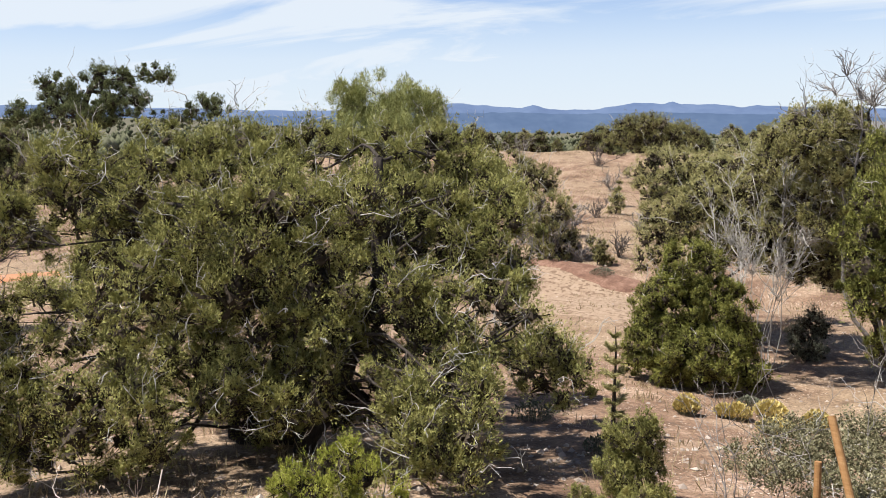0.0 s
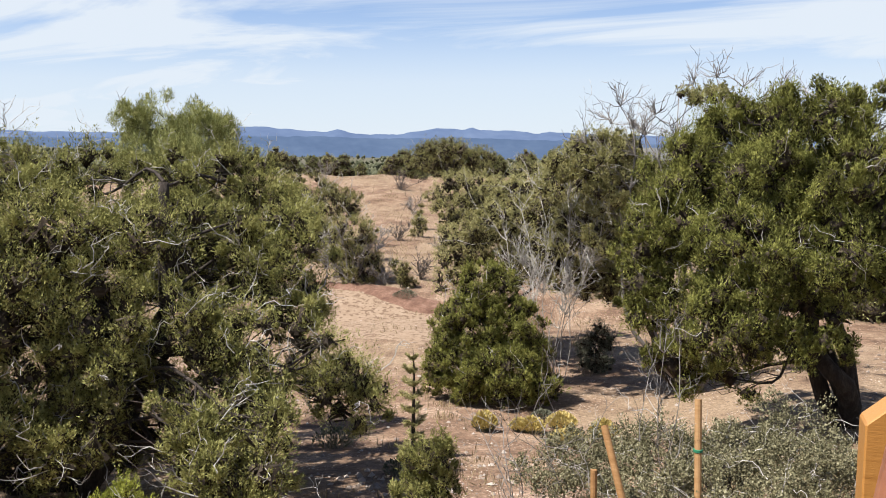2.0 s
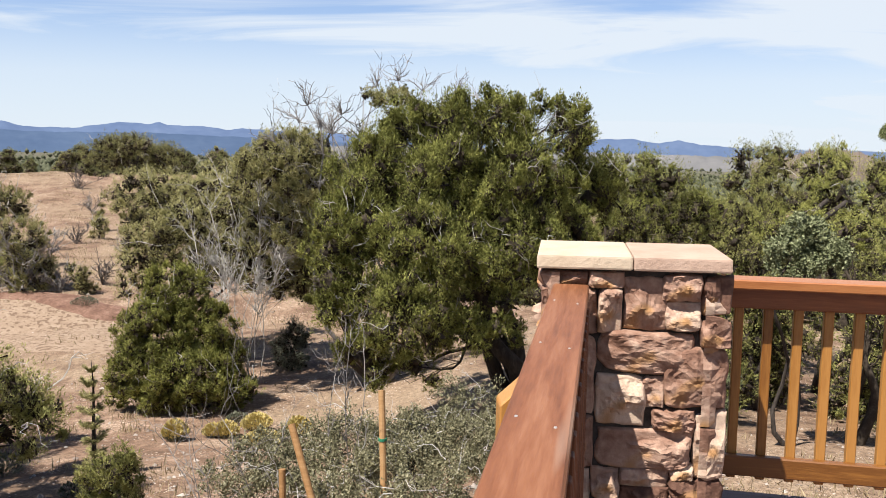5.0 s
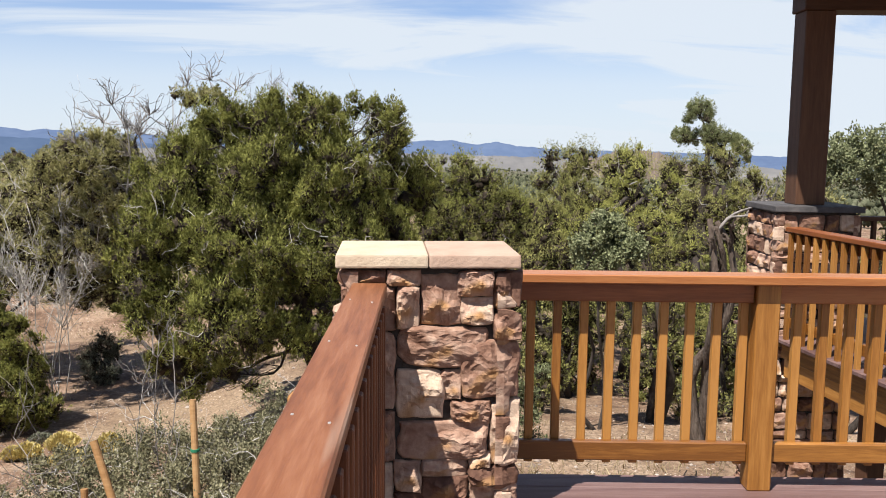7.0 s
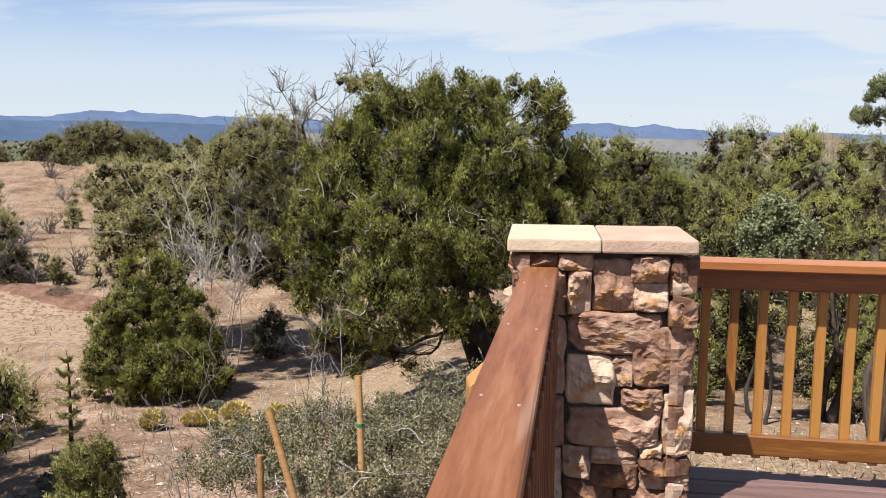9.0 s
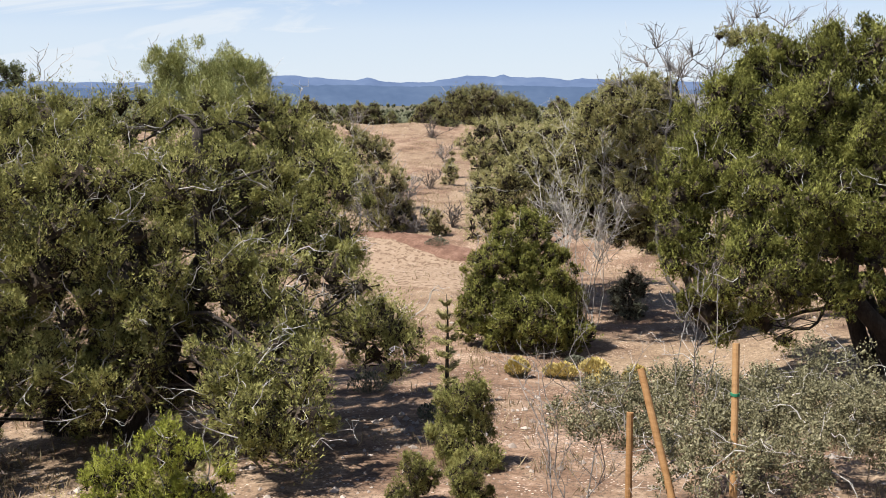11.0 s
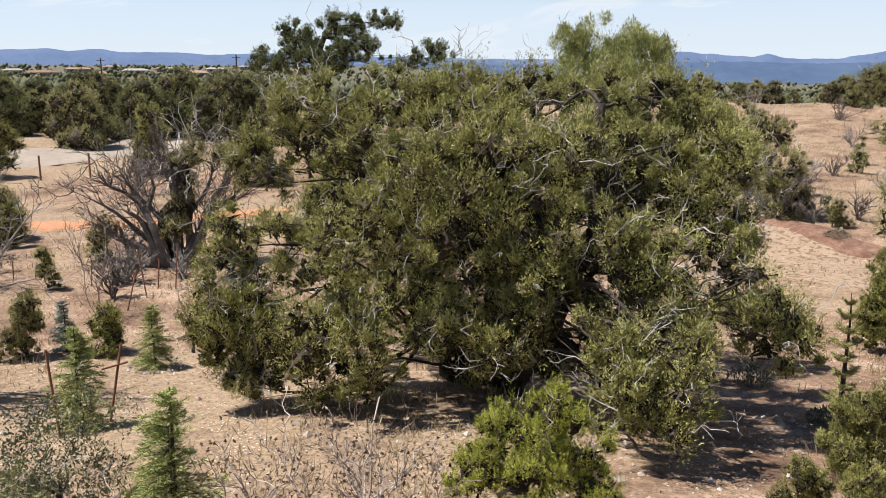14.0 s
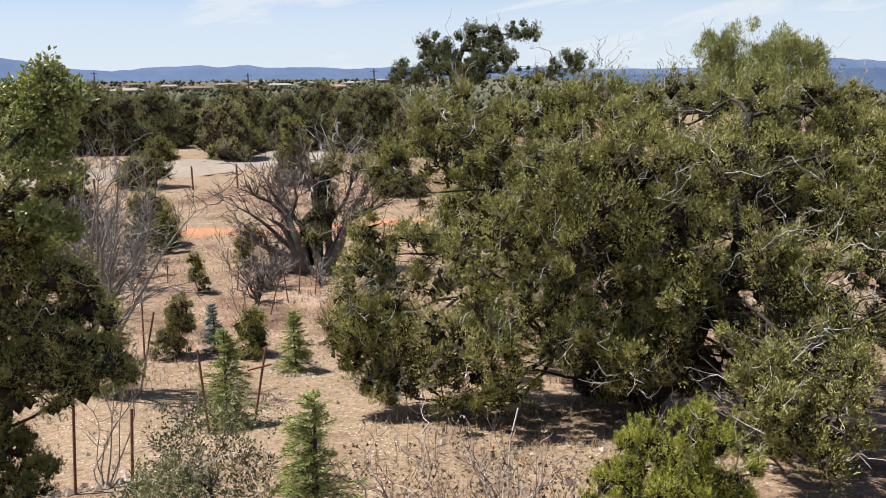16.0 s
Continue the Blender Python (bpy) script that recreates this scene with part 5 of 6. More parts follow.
tree("juniper_bush", (-8.0, 21.3), YELB_LOBES, JUNIPER_DULL, "olive green juniper thicket with dry stems", "bush", seed=53, trunk=0.07, forks=3, dead=40, dead_len=0.9, up=0.6, low=-0.8, dead_r=0.006, tuft=0.09, per=34, leaf=0.05, wide=0.012, clump=0.2, cover=0.95, hollow=-0.3)
bare("dry_shrub", (-5.1, 17.7), [(-5.88, 17.81, 0.05), (-5.41, 17.63, 0.31), (-4.87, 17.72, 0.31), (-4.43, 17.72, -0.25), (-5.72, 17.45, -1.05), (-4.8, 17.27, -0.98), (-6.17, 17.72, -0.58), (-5.05, 18.27, 0.5), (-4.14, 17.35, 0.05), (-4.41, 17.35, -0.67)], DEADWOOD, "thicket of silvery leafless branches", seed=59, trunk=0.012, twigs=300, twig_len=0.6, thin=0.0045, fork=0.55)
tree("juniper_tree", (-2.9, 19.8), NEARR_LOBES, JUNIPER_DULL, "thin-crowned juniper with grey limbs showing", seed=61, trunk=0.08, forks=2, dead=25, dead_len=0.8, dead_r=0.006, tuft=0.09, per=64, leaf=0.042, wide=0.011)
tree("juniper_bush", (-15.2, 27.9), MIDS_LOBES[:2], JUNIPER_DULL, "sparse dark juniper bush on the red bank", "bush", seed=67, trunk=0.07, forks=3, dead=60, dead_len=0.6, low=-0.9, dead_r=0.009, tuft=0.11, per=44, hollow=-0.4, leaf=0.06, wide=0.013)
tree("juniper_bush", (-20.0, 33.0), MIDS_LOBES[2:4], JUNIPER_DULL, "dark juniper bush on the dry slope", "bush", seed=68, trunk=0.09, forks=2, dead=40, dead_len=0.6, low=-0.8, dead_r=0.01, tuft=0.13, per=44, hollow=-0.4, leaf=0.065, wide=0.014)
tree("juniper_tree", (-22.6, 53.2), TREEM_LOBES, JUNIPER_DULL, "spreading dark juniper with visible stems on the rise", seed=71, trunk=0.22, forks=4, dead=20, dead_len=0.6, dead_r=0.012, tuft=0.2, per=44)

# west: trees by the road and beside the deck
tree("juniper_tree", (-21.28, 8.96), LSNAG_LOBES, JUNIPER_DULL, "gnarled forked juniper, half bare, by the clearing", seed=73, trunk=0.28, forks=3, dead=40, dead_len=0.9, dead_r=0.012, tuft=0.14)
bare("forked_tree", (-21.01, 8.80), [(-22.05, 6.77, -1.38), (-21.91, 7.29, -0.69), (-21.65, 7.72, -0.70), (-21.41, 8.16, -0.63), (-21.21, 8.55, -0.50), (-20.23, 9.79, -1.74), (-20.21, 10.05, -1.10), (-20.57, 9.78, -0.17), (-20.76, 9.47, -0.12), (-20.09, 10.31, -0.97), (-19.92, 10.45, -1.40), (-21.80, 7.03, -1.89), (-21.45, 7.66, -1.76), (-21.18, 8.71, -0.22), (-20.39, 9.38, -2.08)], DARK_TWIG, "forked gnarled tree with a fan of bare branches", "tree", seed=79, trunk=0.17, twigs=300, twig_len=0.85, thin=0.008, fork=0.35)
tree("juniper_tree", (-8.4, 0.3), SHADED_LOBES, JUNIPER, "dark shaded juniper with drooping sprays beside the deck", seed=83, leaf=0.032, wide=0.0062, trunk=0.1, forks=2, dead=30, dead_len=0.4, dead_r=0.005, branches=6, up=0.2, per=36, clump=0.11, cover=1.0, hollow=-0.5, solid=0.55)
tree("broadleaf_tree", (-8.2, 0.25), LEAFY_LOBES, LEAFY, "slender evergreen oak with fresh glossy leaves", seed=84, leaf=0.042, wide=0.012, trunk=0.05, forks=2, branches=6, tuft=0.06, tufts=6, sprigs=8, per=20, up=0.6, fan=1.0, body=0.0, fill=4, broad=True)
tree("juniper_bush", (-7.7, 0.85), CORNER_LOBES, JUNIPER, "low dark juniper bush beside the deck", "bush", seed=85, leaf=0.03, wide=0.0062, trunk=0.04, forks=2, per=50, clump=0.09, cover=0.9, hollow=-0.5, up=0.7)
DRY_FAN = [(-13.02, 2.73, 0.67), (-12.41, 2.85, 0.35), (-12.49, 3.01, 0.07), (-13.37, 2.60, 0.30), (-12.21, 2.71, -0.38), (-13.37, 2.37, 0.24), (-13.21, 2.19, 0.10), (-12.31, 3.61, -0.28), (-13.09, 3.14, -0.08), (-13.48, 2.85, -0.14)]
bare("dead_tree", (-13.71, 2.13), DRY_FAN, GREYWOOD, "leafless dead tree with a fan of thin grey branches", "tree", seed=89, trunk=0.05, twigs=150, twig_len=0.55, thin=0.0045, fork=0.45)
bare("dead_limb", (-14.48, 1.49), [(-12.70, 3.55, -1.35), (-12.63, 3.25, -1.36)], GREYWOOD, "long leaning dead limb of grey wood", "tree", seed=90, trunk=0.055, twigs=26, twig_len=0.5, thin=0.004, fork=0.6)


rngd = np.random.default_rng(77)
for k, (x, y, w, h) in enumerate(((-22.0, 2.8, 1.5, 1.5), (-23.5, 4.0, 1.6, 1.7), (-21.2, 4.2, 1.3, 1.2), (-24.8, 5.2, 1.5, 1.4), (-20.6, 2.2, 1.4, 1.4), (-19.4, 3.0, 1.1, 1.0), (-26.0, 4.0, 1.6, 1.5), (-19.6, 7.0, 1.0, 0.8), (-37.0, 13.6, 2.4, 1.3), (-36.0, 15.0, 2.0, 1.2), (-25.5, 3.2, 1.4, 1.5), (-24.2, 4.3, 1.1, 1.1), (-27.0, 4.6, 1.3, 1.4), (-23.4, 3.4, 1.2, 0.9), (-22.6, 4.6, 0.9, 0.8), (-33.0, 4.6, 1.8, 1.3), (-47.5, 6.6, 2.6, 1.3), (-46.8, 9.0, 2.4, 1.2), (-21.3, 7.9, 0.9, 0.9), (-19.8, 7.2, 0.7, 0.7),
                                   (-19.2, 8.2, 0.7, 0.6), (-33.5, 12.2, 2.0, 1.2), (-15.6, 27.3, 1.6, 1.7), (-20.8, 33.6, 1.6, 1.8), (-17.2, 29.2, 1.2, 1.2), (-30.5, 3.6, 1.4, 1.2), (-20.5, 3.6, 0.9, 0.8), (-18.6, 6.4, 0.6, 0.9), (-18.4, 33.0, 1.1, 0.9), (-18.9, 35.6, 1.3, 0.8), (-18.8, 37.6, 1.0, 0.7), (-23.5, 48.6, 2.0, 1.2), (-34.2, 55.7, 2.2, 1.3), (-27.7, 55.5, 2.4, 1.4), (-15.8, 35.9, 1.2, 0.9), (-14.4, 27.8, 0.8, 0.6), (-13.6, 29.1, 1.0, 0.8))):
    z = gz(x, y)
    bare("dry_brush", (x, y), [(x + rngd.normal(0, 0.35 * w), y + rngd.normal(0, 0.35 * w), z + h * rngd.uniform(0.55, 1.0)) for _ in range(6)], GREYWOOD if k % 3 else DARK_TWIG, "leafless grey-brown brush on dry soil", seed=230 + k, trunk=0.02, twigs=56, twig_len=0.42 * h, thin=0.010, fork=0.2, group="dry brush")


def lobes(x, y, w, h, n, seed, foot=0.1):
    """Lobes of a free-standing bush or tree that fills w x h on the ground."""
    rng = np.random.default_rng(seed)
    z0, out = gz(x, y), []
    for i in range(n):
        f = (i + 0.5) / n
        a, k = rng.uniform(0, 2 * np.pi), w * 0.32 * (1 - 0.5 * f) * rng.uniform(0.4, 1)
        r = w * rng.uniform(0.25, 0.34) * (1.15 - 0.4 * f)
        out.append((x + k * np.cos(a), y + k * np.sin(a), z0 + h * (foot + (0.92 - foot) * f) - 0.08 * h, r, max(0.14 * h, min(r, 0.27 * h))))
    return out


def bush(x, y, w, h, mat, label, name="juniper_bush", category="bush", seed=1, n=5, **k):
    k = {**dict(tuft=0.035 + 0.05 * w, clump=0.05 + 0.075 * w, per=30, cover=0.85, hollow=-0.6, trunk=0.04 * w, forks=2, low=-0.9, up=0.5, branches=3), **k}
    return tree(name, (x, y), lobes(x, y, w, h, n, seed), mat, label, category, seed=seed, **k)


bush(-22.3, 7.4, 1.0, 1.2, JUNIPER, "small dark round juniper near the clearing", seed=101)
bush(-20.3, 5.55, 0.66, 1.02, JUNIPER_WARM, "small upright juniper in the dry yard", seed=102)
bush(-26.8, 5.9, 2.1, 1.65, JUNIPER_DULL, "olive juniper bush beside the orange track", seed=103)
bush(-25.8, 6.1, 1.0, 1.3, JUNIPER_WARM, "yellow-green juniper bush in front of brush", seed=100)
bush(-29.7, 6.2, 1.4, 1.2, JUNIPER_DULL, "dull green bush beside the orange track", seed=104)
bush(-42.5, 9.3, 3.5, 2.3, JUNIPER, "dark spiky juniper at the roadside", seed=105)
bush(-40.5, 15.4, 3.3, 3.5, JUNIPER, "dark upright juniper at the bend of the road", seed=106, hollow=-0.2)
bush(-14.95, 3.88, 1.0, 1.18, JUNIPER_DULL, "spiky grey-green upright shrub in the planted yard", "yard_shrub", seed=107, up=1.8, clump=0.1, share=0.7)
bush(-14.3, 4.95, 1.0, 0.85, JUNIPER_WARM, "bushy green shrub in the planted yard", "yard_shrub", seed=108, up=1.2)
bush(-3.45, 6.95, 0.5, 0.48, JUNIPER, "low dark juniper seedling on the slope", "juniper_seedling", seed=109, clump=0.07, up=1.2)
bush(-20.3, 43.0, 0.95, 1.6, JUNIPER, "small upright juniper on the dry rise", seed=111)
for i, (x, y, w, h) in enumerate(((-16.4, 28.6, 1.5, 1.5), (-22.5, 35.5, 2.6, 2.4), (-24.8, 38.5, 3.0, 2.6), (-18.2, 30.0, 1.3, 1.0), (-26.5, 33.0, 2.4, 2.2), (-19.2, 40.5, 1.4, 1.1), (-14.3, 28.6, 1.0, 0.9), (-28.5, 42.0, 2.8, 2.6))):
    bush(x, y, w, h, JUNIPER_DULL if i % 2 else JUNIPER, "juniper bush scattered on the dry slope", seed=170 + i, per=14, leaf=0.085, wide=0.022, clump=0.24, group="bushes of the dry slope", dead=12, dead_len=0.5, dead_r=0.01)
bush(-13.6, 27.6, 1.0, 0.9, JUNIPER_DULL, "low shrub on the red bank", "shrub", seed=112)
bush(-17.0, 30.5, 1.6, 1.0, SAGE, "grey sage on the dry slope", "sagebrush", seed=113)
bush(-4.95, 21.2, 1.4, 1.1, SAGE, "low grey-green bush in the shade", "shrub", seed=114)
bush(-5.15, 6.0, 0.9, 0.5, JUNIPER_DULL, "low shrubby growth under the juniper", "shrub", seed=115)

tree("juniper_bush", (-4.2, 4.75), BRIGHT_LOBES, BRIGHT, "bright yellow-green young juniper below the deck", "bush", seed=121, leaf=0.024, wide=0.0038, trunk=0.05, forks=2, up=1.4, low=-0.9, dead=8, dead_len=0.3, dead_r=0.004, per=80, hollow=-1, clump=0.1, cover=1.0, share=0.7)
tree("scrub_oak", (-0.7, 7.9), OAK_LOBES, OAK, "wide grey-green scrub oak below the deck", "shrub", seed=127, leaf=0.019, wide=0.0065, trunk=0.04, forks=4, low=-0.9, up=0.5, dead=120, dead_len=0.35, dead_r=0.004, fan=1.0, tuft=0.075, tufts=11, per=100, body=0.16, sprigs=14, broad=True)

# east: trees seen over and through the railing
for base, lb, mat, lab, sd in (((2.9, 17.4), RB1_LOBES, JUNIPER_WARM, "juniper in the grove beyond the railing", 131), ((5.2, 18.6), RB2_LOBES, JUNIPER, "tall juniper with dry twigs beyond the railing", 132),
                               ((5.9, 16.8), RB3_LOBES, JUNIPER_WARM, "broad juniper beyond the railing", 133), ((7.8, 17.4), RB4_LOBES, JUNIPER, "juniper at the edge of the grove", 134)):
    tree("juniper_tree", base, lb, mat, lab, seed=sd, leaf=0.045, wide=0.0085, tuft=0.095, per=44, hollow=-0.35, clump=0.2, up=0.9, trunk=0.12, forks=2, dead=14, dead_len=0.4, low=-0.8, group="grove beyond the railing", dead_r=0.006)
tree("pinyon_tree", (8.9, 19.9), RPINE_LOBES, PINYON, "tall pinyon with a tufted open top", seed=137, leaf=0.06, wide=0.008, trunk=0.15, forks=1, per=60, clump=0.13, cover=0.9, hollow=-0.4)
tree("scrub_oak", (3.95, 12.2), SILV_LOBES, SILVER, "silvery leaved oak sapling beyond the railing", "shrub", seed=139, leaf=0.04, wide=0.013, trunk=0.04, forks=2, tuft=0.06, fan=1.4, body=0.3, per=40, broad=True, hollow=-1, sprigs=12)
tree("aspen_tree", (7.9, 12.5), ASP_LOBES, SILVER, "fresh green leafy tree beside the porch", seed=141, leaf=0.042, wide=0.012, trunk=0.06, forks=1, up=1.0, tuft=0.09, fan=1.0, body=0.0, per=60, broad=True, hollow=-1)
for i, (x, y, w, h, mat) in enumerate(((2.5, 10.6, 0.55, 1.2, SILVER), (3.4, 13.3, 0.9, 1.3, JUNIPER), (5.6, 12.9, 0.8, 1.1, JUNIPER), (3.8, 8.9, 0.5, 0.5, JUNIPER_WARM), (6.6, 13.5, 1.8, 2.6, JUNIPER), (1.9, 15.6, 1.6, 2.2, JUNIPER), (5.6, 14.6, 2.0, 3.0, JUNIPER), (4.4, 15.2, 2.2, 3.2, JUNIPER), (6.9, 15.2, 2.2, 3.2, JUNIPER_WARM), (3.2, 14.7, 1.8, 2.8, JUNIPER), (7.9, 14.8, 1.8, 3.0, JUNIPER), (2.5, 13.9, 1.4, 2.3, JUNIPER_WARM))):
    bush(x, y, w, h, mat, "silvery shrub behind the railing" if mat is SILVER else "green juniper bush behind the railing", seed=150 + i, per=30, leaf=0.048, wide=0.0105, clump=0.2, group="bushes behind the railing")
bare("twisted_stump", (4.85, 10.95), [(4.80, 10.80, 0.60), (4.86, 10.74, 0.50), (4.92, 10.86, 0.56)], STUMP, "thick weathered broken trunk with fibrous bark", "tree", seed=161, trunk=0.1, twigs=6, twig_len=0.3, thin=0.022, fork=0.7)
bare("broken_limb", (4.9, 10.8, 0.44), [(5.45, 10.55, 0.86), (5.3, 10.6, 0.72)], GREYWOOD, "pale broken limb leaning on the trunk", "branch", seed=162, trunk=0.03, twigs=10, twig_len=0.3, thin=0.008, fork=0.6)
# the dark of this shaded trunk comes from the inner-twig colour
bare("leaning_trunk", (5.0, 12.75), [(5.1, 13.0, -0.6), (4.8, 13.1, -0.2)], SHADE_BROWN, "dark leaning juniper trunk in shade", "tree", seed=472, trunk=0.1, twigs=14, twig_len=0.5, thin=0.01, fork=0.5)


# young conifers with stakes
def conifer(x, y, h, w, mat, label, seed, leaf=0.035, tiers=14, droop=-0.1, z=None):
    rng = np.random.default_rng(seed)
    z0 = gz(x, y) if z is None else z
    ob = thing("young_conifer", (x, y, z0 - 0.02), label, "conifer", "planted young conifers")
    hp = Heap()
    tube(hp, wander(rng, (0, 0, 0), (rng.normal(0, 0.02), rng.normal(0, 0.02), h), 8, 0.008), 0.022 * h + 0.006, 0.004, 7)
    part_mesh("trunk", hp.mesh("trunk", BARK, True), ob)
    br, lf = Heap(), Heap()
    for i in range(tiers):
        f = (i + 0.3) / tiers
        ln = w * (1 - f) ** 0.75 * 0.5 + 0.04
        for k in range(8):
            a = rng.uniform(0, 2 * np.pi)
            d = np.array([np.cos(a), np.sin(a), rng.uniform(-0.05, 0.3) + droop + 0.7 * f ** 2])
            s = np.array([0, 0, h * (0.06 + 0.92 * f)])
            line = wander(rng, s, s + d * ln * rng.uniform(0.6, 1.2), 6, 0.05)
            line[:, 2] -= 0.16 * ln * np.linspace(0, 1, 6) ** 2
            tube(br, line, 0.005, 0.0015, 4)
            # flat feathery fronds that hang a little at their tips
            n = int(40 + 330 * ln)
            t = rng.uniform(0.05, 1, n)
            across = unit(np.cross(d, [0, 0, 1]))
            off = rng.normal(0, 0.16, n) * ln * (1.1 - 0.7 * t)
            p = np.stack([np.interp(t, np.linspace(0, 1, 6), line[:, j]) for j in range(3)], -1) + across * off[:, None] + rng.normal(0, 0.008, (n, 3)) - np.array([0, 0, 0.35]) * np.abs(off)[:, None]
            slivers(lf, rng, p, unit(d) * 0.8 + across * np.sign(off)[:, None] * 0.6 + rng.normal(0, 0.35, (n, 3)) + [0, 0, 0.05], leaf * rng.uniform(0.7, 1.3, n), leaf * 0.1)
    part_mesh("branch", br.mesh("branch", BARK), ob, kind="stuff")
    part_mesh("needles", lf.mesh("needles", mat), ob, kind="stuff")
    return ob


bush(-3.6, 8.25, 0.85, 0.95, JUNIPER, "bushy young pinyon with upright green sprays", "young_pinyon", seed=110, clump=0.09, up=1.7, share=0.85, per=44)
bush(-3.05, 7.05, 0.5, 0.5, JUNIPER, "small young pinyon seedling on the slope", "pinyon_seedling", seed=112, clump=0.07, up=1.6, share=0.8)
conifer(-10.35, 3.35, 1.27, 0.85, FIR, "staked young fir with soft green needles", 201, 0.035, 18)
conifer(-12.98, 5.2, 1.0, 0.7, FIR, "small staked fir in a ring of stones", 202, 0.035, 15)
conifer(-13.15, 2.5, 1.63, 0.75, FIR, "slim light green young cedar in the yard", 203, 0.035, 18)
conifer(-14.9, 4.42, 0.9, 0.45, BLUE_FIR, "small grey-blue spruce in the planted yard", 204, 0.03, 16)
conifer(-5.2, 11.2, 1.6, 0.42, JUNIPER_DULL, "spindly young pinyon with sparse needle tufts", 206, 0.05, 8, 0.35)
conifer(-6.0, 2.76, 1.36, 0.95, FIR, "feathery bright green young cedar below the deck", 205, 0.034, 22)
tree("leafy_shrub", (-6.75, 2.2), lobes(-6.75, 2.2, 1.5, 1.15, 8, 216), SAGE_LEAF, "grey-green leafy shrub below the deck", "shrub", seed=216, tuft=0.07, tufts=6, sprigs=9, per=34, leaf=0.024, wide=0.0065, body=0.0, fill=3, trunk=0.03, forks=4, up=1.1, low=-0.6, broad=True, dead=40, dead_len=0.3, dead_r=0.003)
tree("leafy_shrub", (-6.3, 1.8), lobes(-6.3, 1.8, 1.0, 0.95, 6, 207), SAGE_LEAF, "open grey-green shrub with small leaves below the deck", "shrub", seed=207, tuft=0.07, tufts=6, sprigs=9, per=30, leaf=0.022, wide=0.006, body=0.0, fill=3, trunk=0.025, forks=4, up=1.1, low=-0.6, broad=True, dead=30, dead_len=0.3, dead_r=0.003)
rng0 = np.random.default_rng(5)
for k, (x, y, top) in enumerate(((-4.15, 3.0, -0.67), (-4.5, 3.6, -1.01), (-3.6, 2.7, -0.83), (-4.6, 2.9, -0.96))):
    z0 = gz(x, y)
    bare("twiggy_shrub", (x, y), [(x + rng0.normal(0, 0.35), y + rng0.normal(0, 0.35), top + rng0.uniform(-0.35, 0.1)) for _ in range(5)], TWIG, "twiggy shrub with curled dry leaves", seed=211 + k, trunk=0.015, twigs=34, twig_len=0.3, thin=0.003, leaves=DRY_LEAF, leaf=0.03, wide=0.010, per=3, group="dry shrubs below the deck")
bare("sapling", (-1.2, 7.65), [(-1.20, 7.65, -0.10), (-1.08, 7.60, -0.33), (-1.34, 7.70, -0.47)], GREYWOOD, "bare grey sapling tied to a stake", "sapling", seed=221, trunk=0.008, twigs=22, twig_len=0.32, thin=0.0022, fork=0.45)
bare("bare_shrub", (-2.0, 6.9), [(-2.34, 7.00, -0.81), (-1.94, 6.80, -0.71), (-1.64, 6.90, -0.87), (-2.14, 6.60, -0.86), (-2.55, 7.20, -1.05)], GREYWOOD, "bare brown-grey shrub with long thin stems", seed=222, trunk=0.008, twigs=40, twig_len=0.45, thin=0.002, fork=0.3)
bare("sapling", (-8.64, 1.65), [(-8.75, 1.82, -1.44), (-8.65, 2.15, -1.02), (-8.87, 1.57, -1.57), (-8.65, 2.07, -1.23), (-8.71, 1.95, -1.28), (-8.80, 1.72, -1.49)], TWIG, "bare young tree between two stakes", "sapling", seed=223, trunk=0.011, twigs=34, twig_len=0.42, thin=0.0022, fork=0.5)
bare("sapling", (-17.0, 5.6), [(-17.06, 5.50, -1.27), (-17.16, 5.90, -1.47), (-16.96, 5.20, -1.57)], TWIG, "bare thin sapling in the planted yard", "sapling", seed=224, trunk=0.012, twigs=40, twig_len=0.6, thin=0.004, fork=0.3)

# stakes and posts
STAKE = wood("raw_pine_stake", [(0.19, 0.095, 0.033), (0.27, 0.145, 0.058), (0.34, 0.2, 0.09)], coat=0.0, rough=0.7)
RUST_STEEL = material("rusty_steel", [(0.10, 0.045, 0.028), (0.18, 0.08, 0.048), (0.26, 0.13, 0.08)], scale=20, rough=0.8, bump=0.4, bump_scale=90, metal=0.2)
GREEN_TIE = material("green_plastic_tie", [(0.02, 0.14, 0.07), (0.03, 0.19, 0.1)], scale=20, bump=0)


def round_stake(x, y, top, lean, r, label, tie=None, mat=None, group="wooden stakes"):
    z0 = gz(x, y) - 0.15
    ob = thing("stake", (x, y, z0), label, "stake", group)
    hp = Heap()
    n = np.linspace(0, 1, 9)[:, None]
    tube(hp, np.array([0, 0, 0]) + n * np.array([lean[0], lean[1], top - z0]), r, r * 0.96, 12)
    part_mesh("pole", hp.mesh("pole", mat or STAKE, False), ob)
    if tie:
        f = (tie - z0) / (top - z0)
        bm = bmesh.new()
        bmesh.ops.create_cone(bm, cap_ends=True, segments=12, radius1=r * 1.25, radius2=r * 1.25, depth=0.02)
        part("tie", bm, GREEN_TIE, ob, "green plastic tie", m=pose(lean[0] * f, lean[1] * f, tie - z0))
    return ob


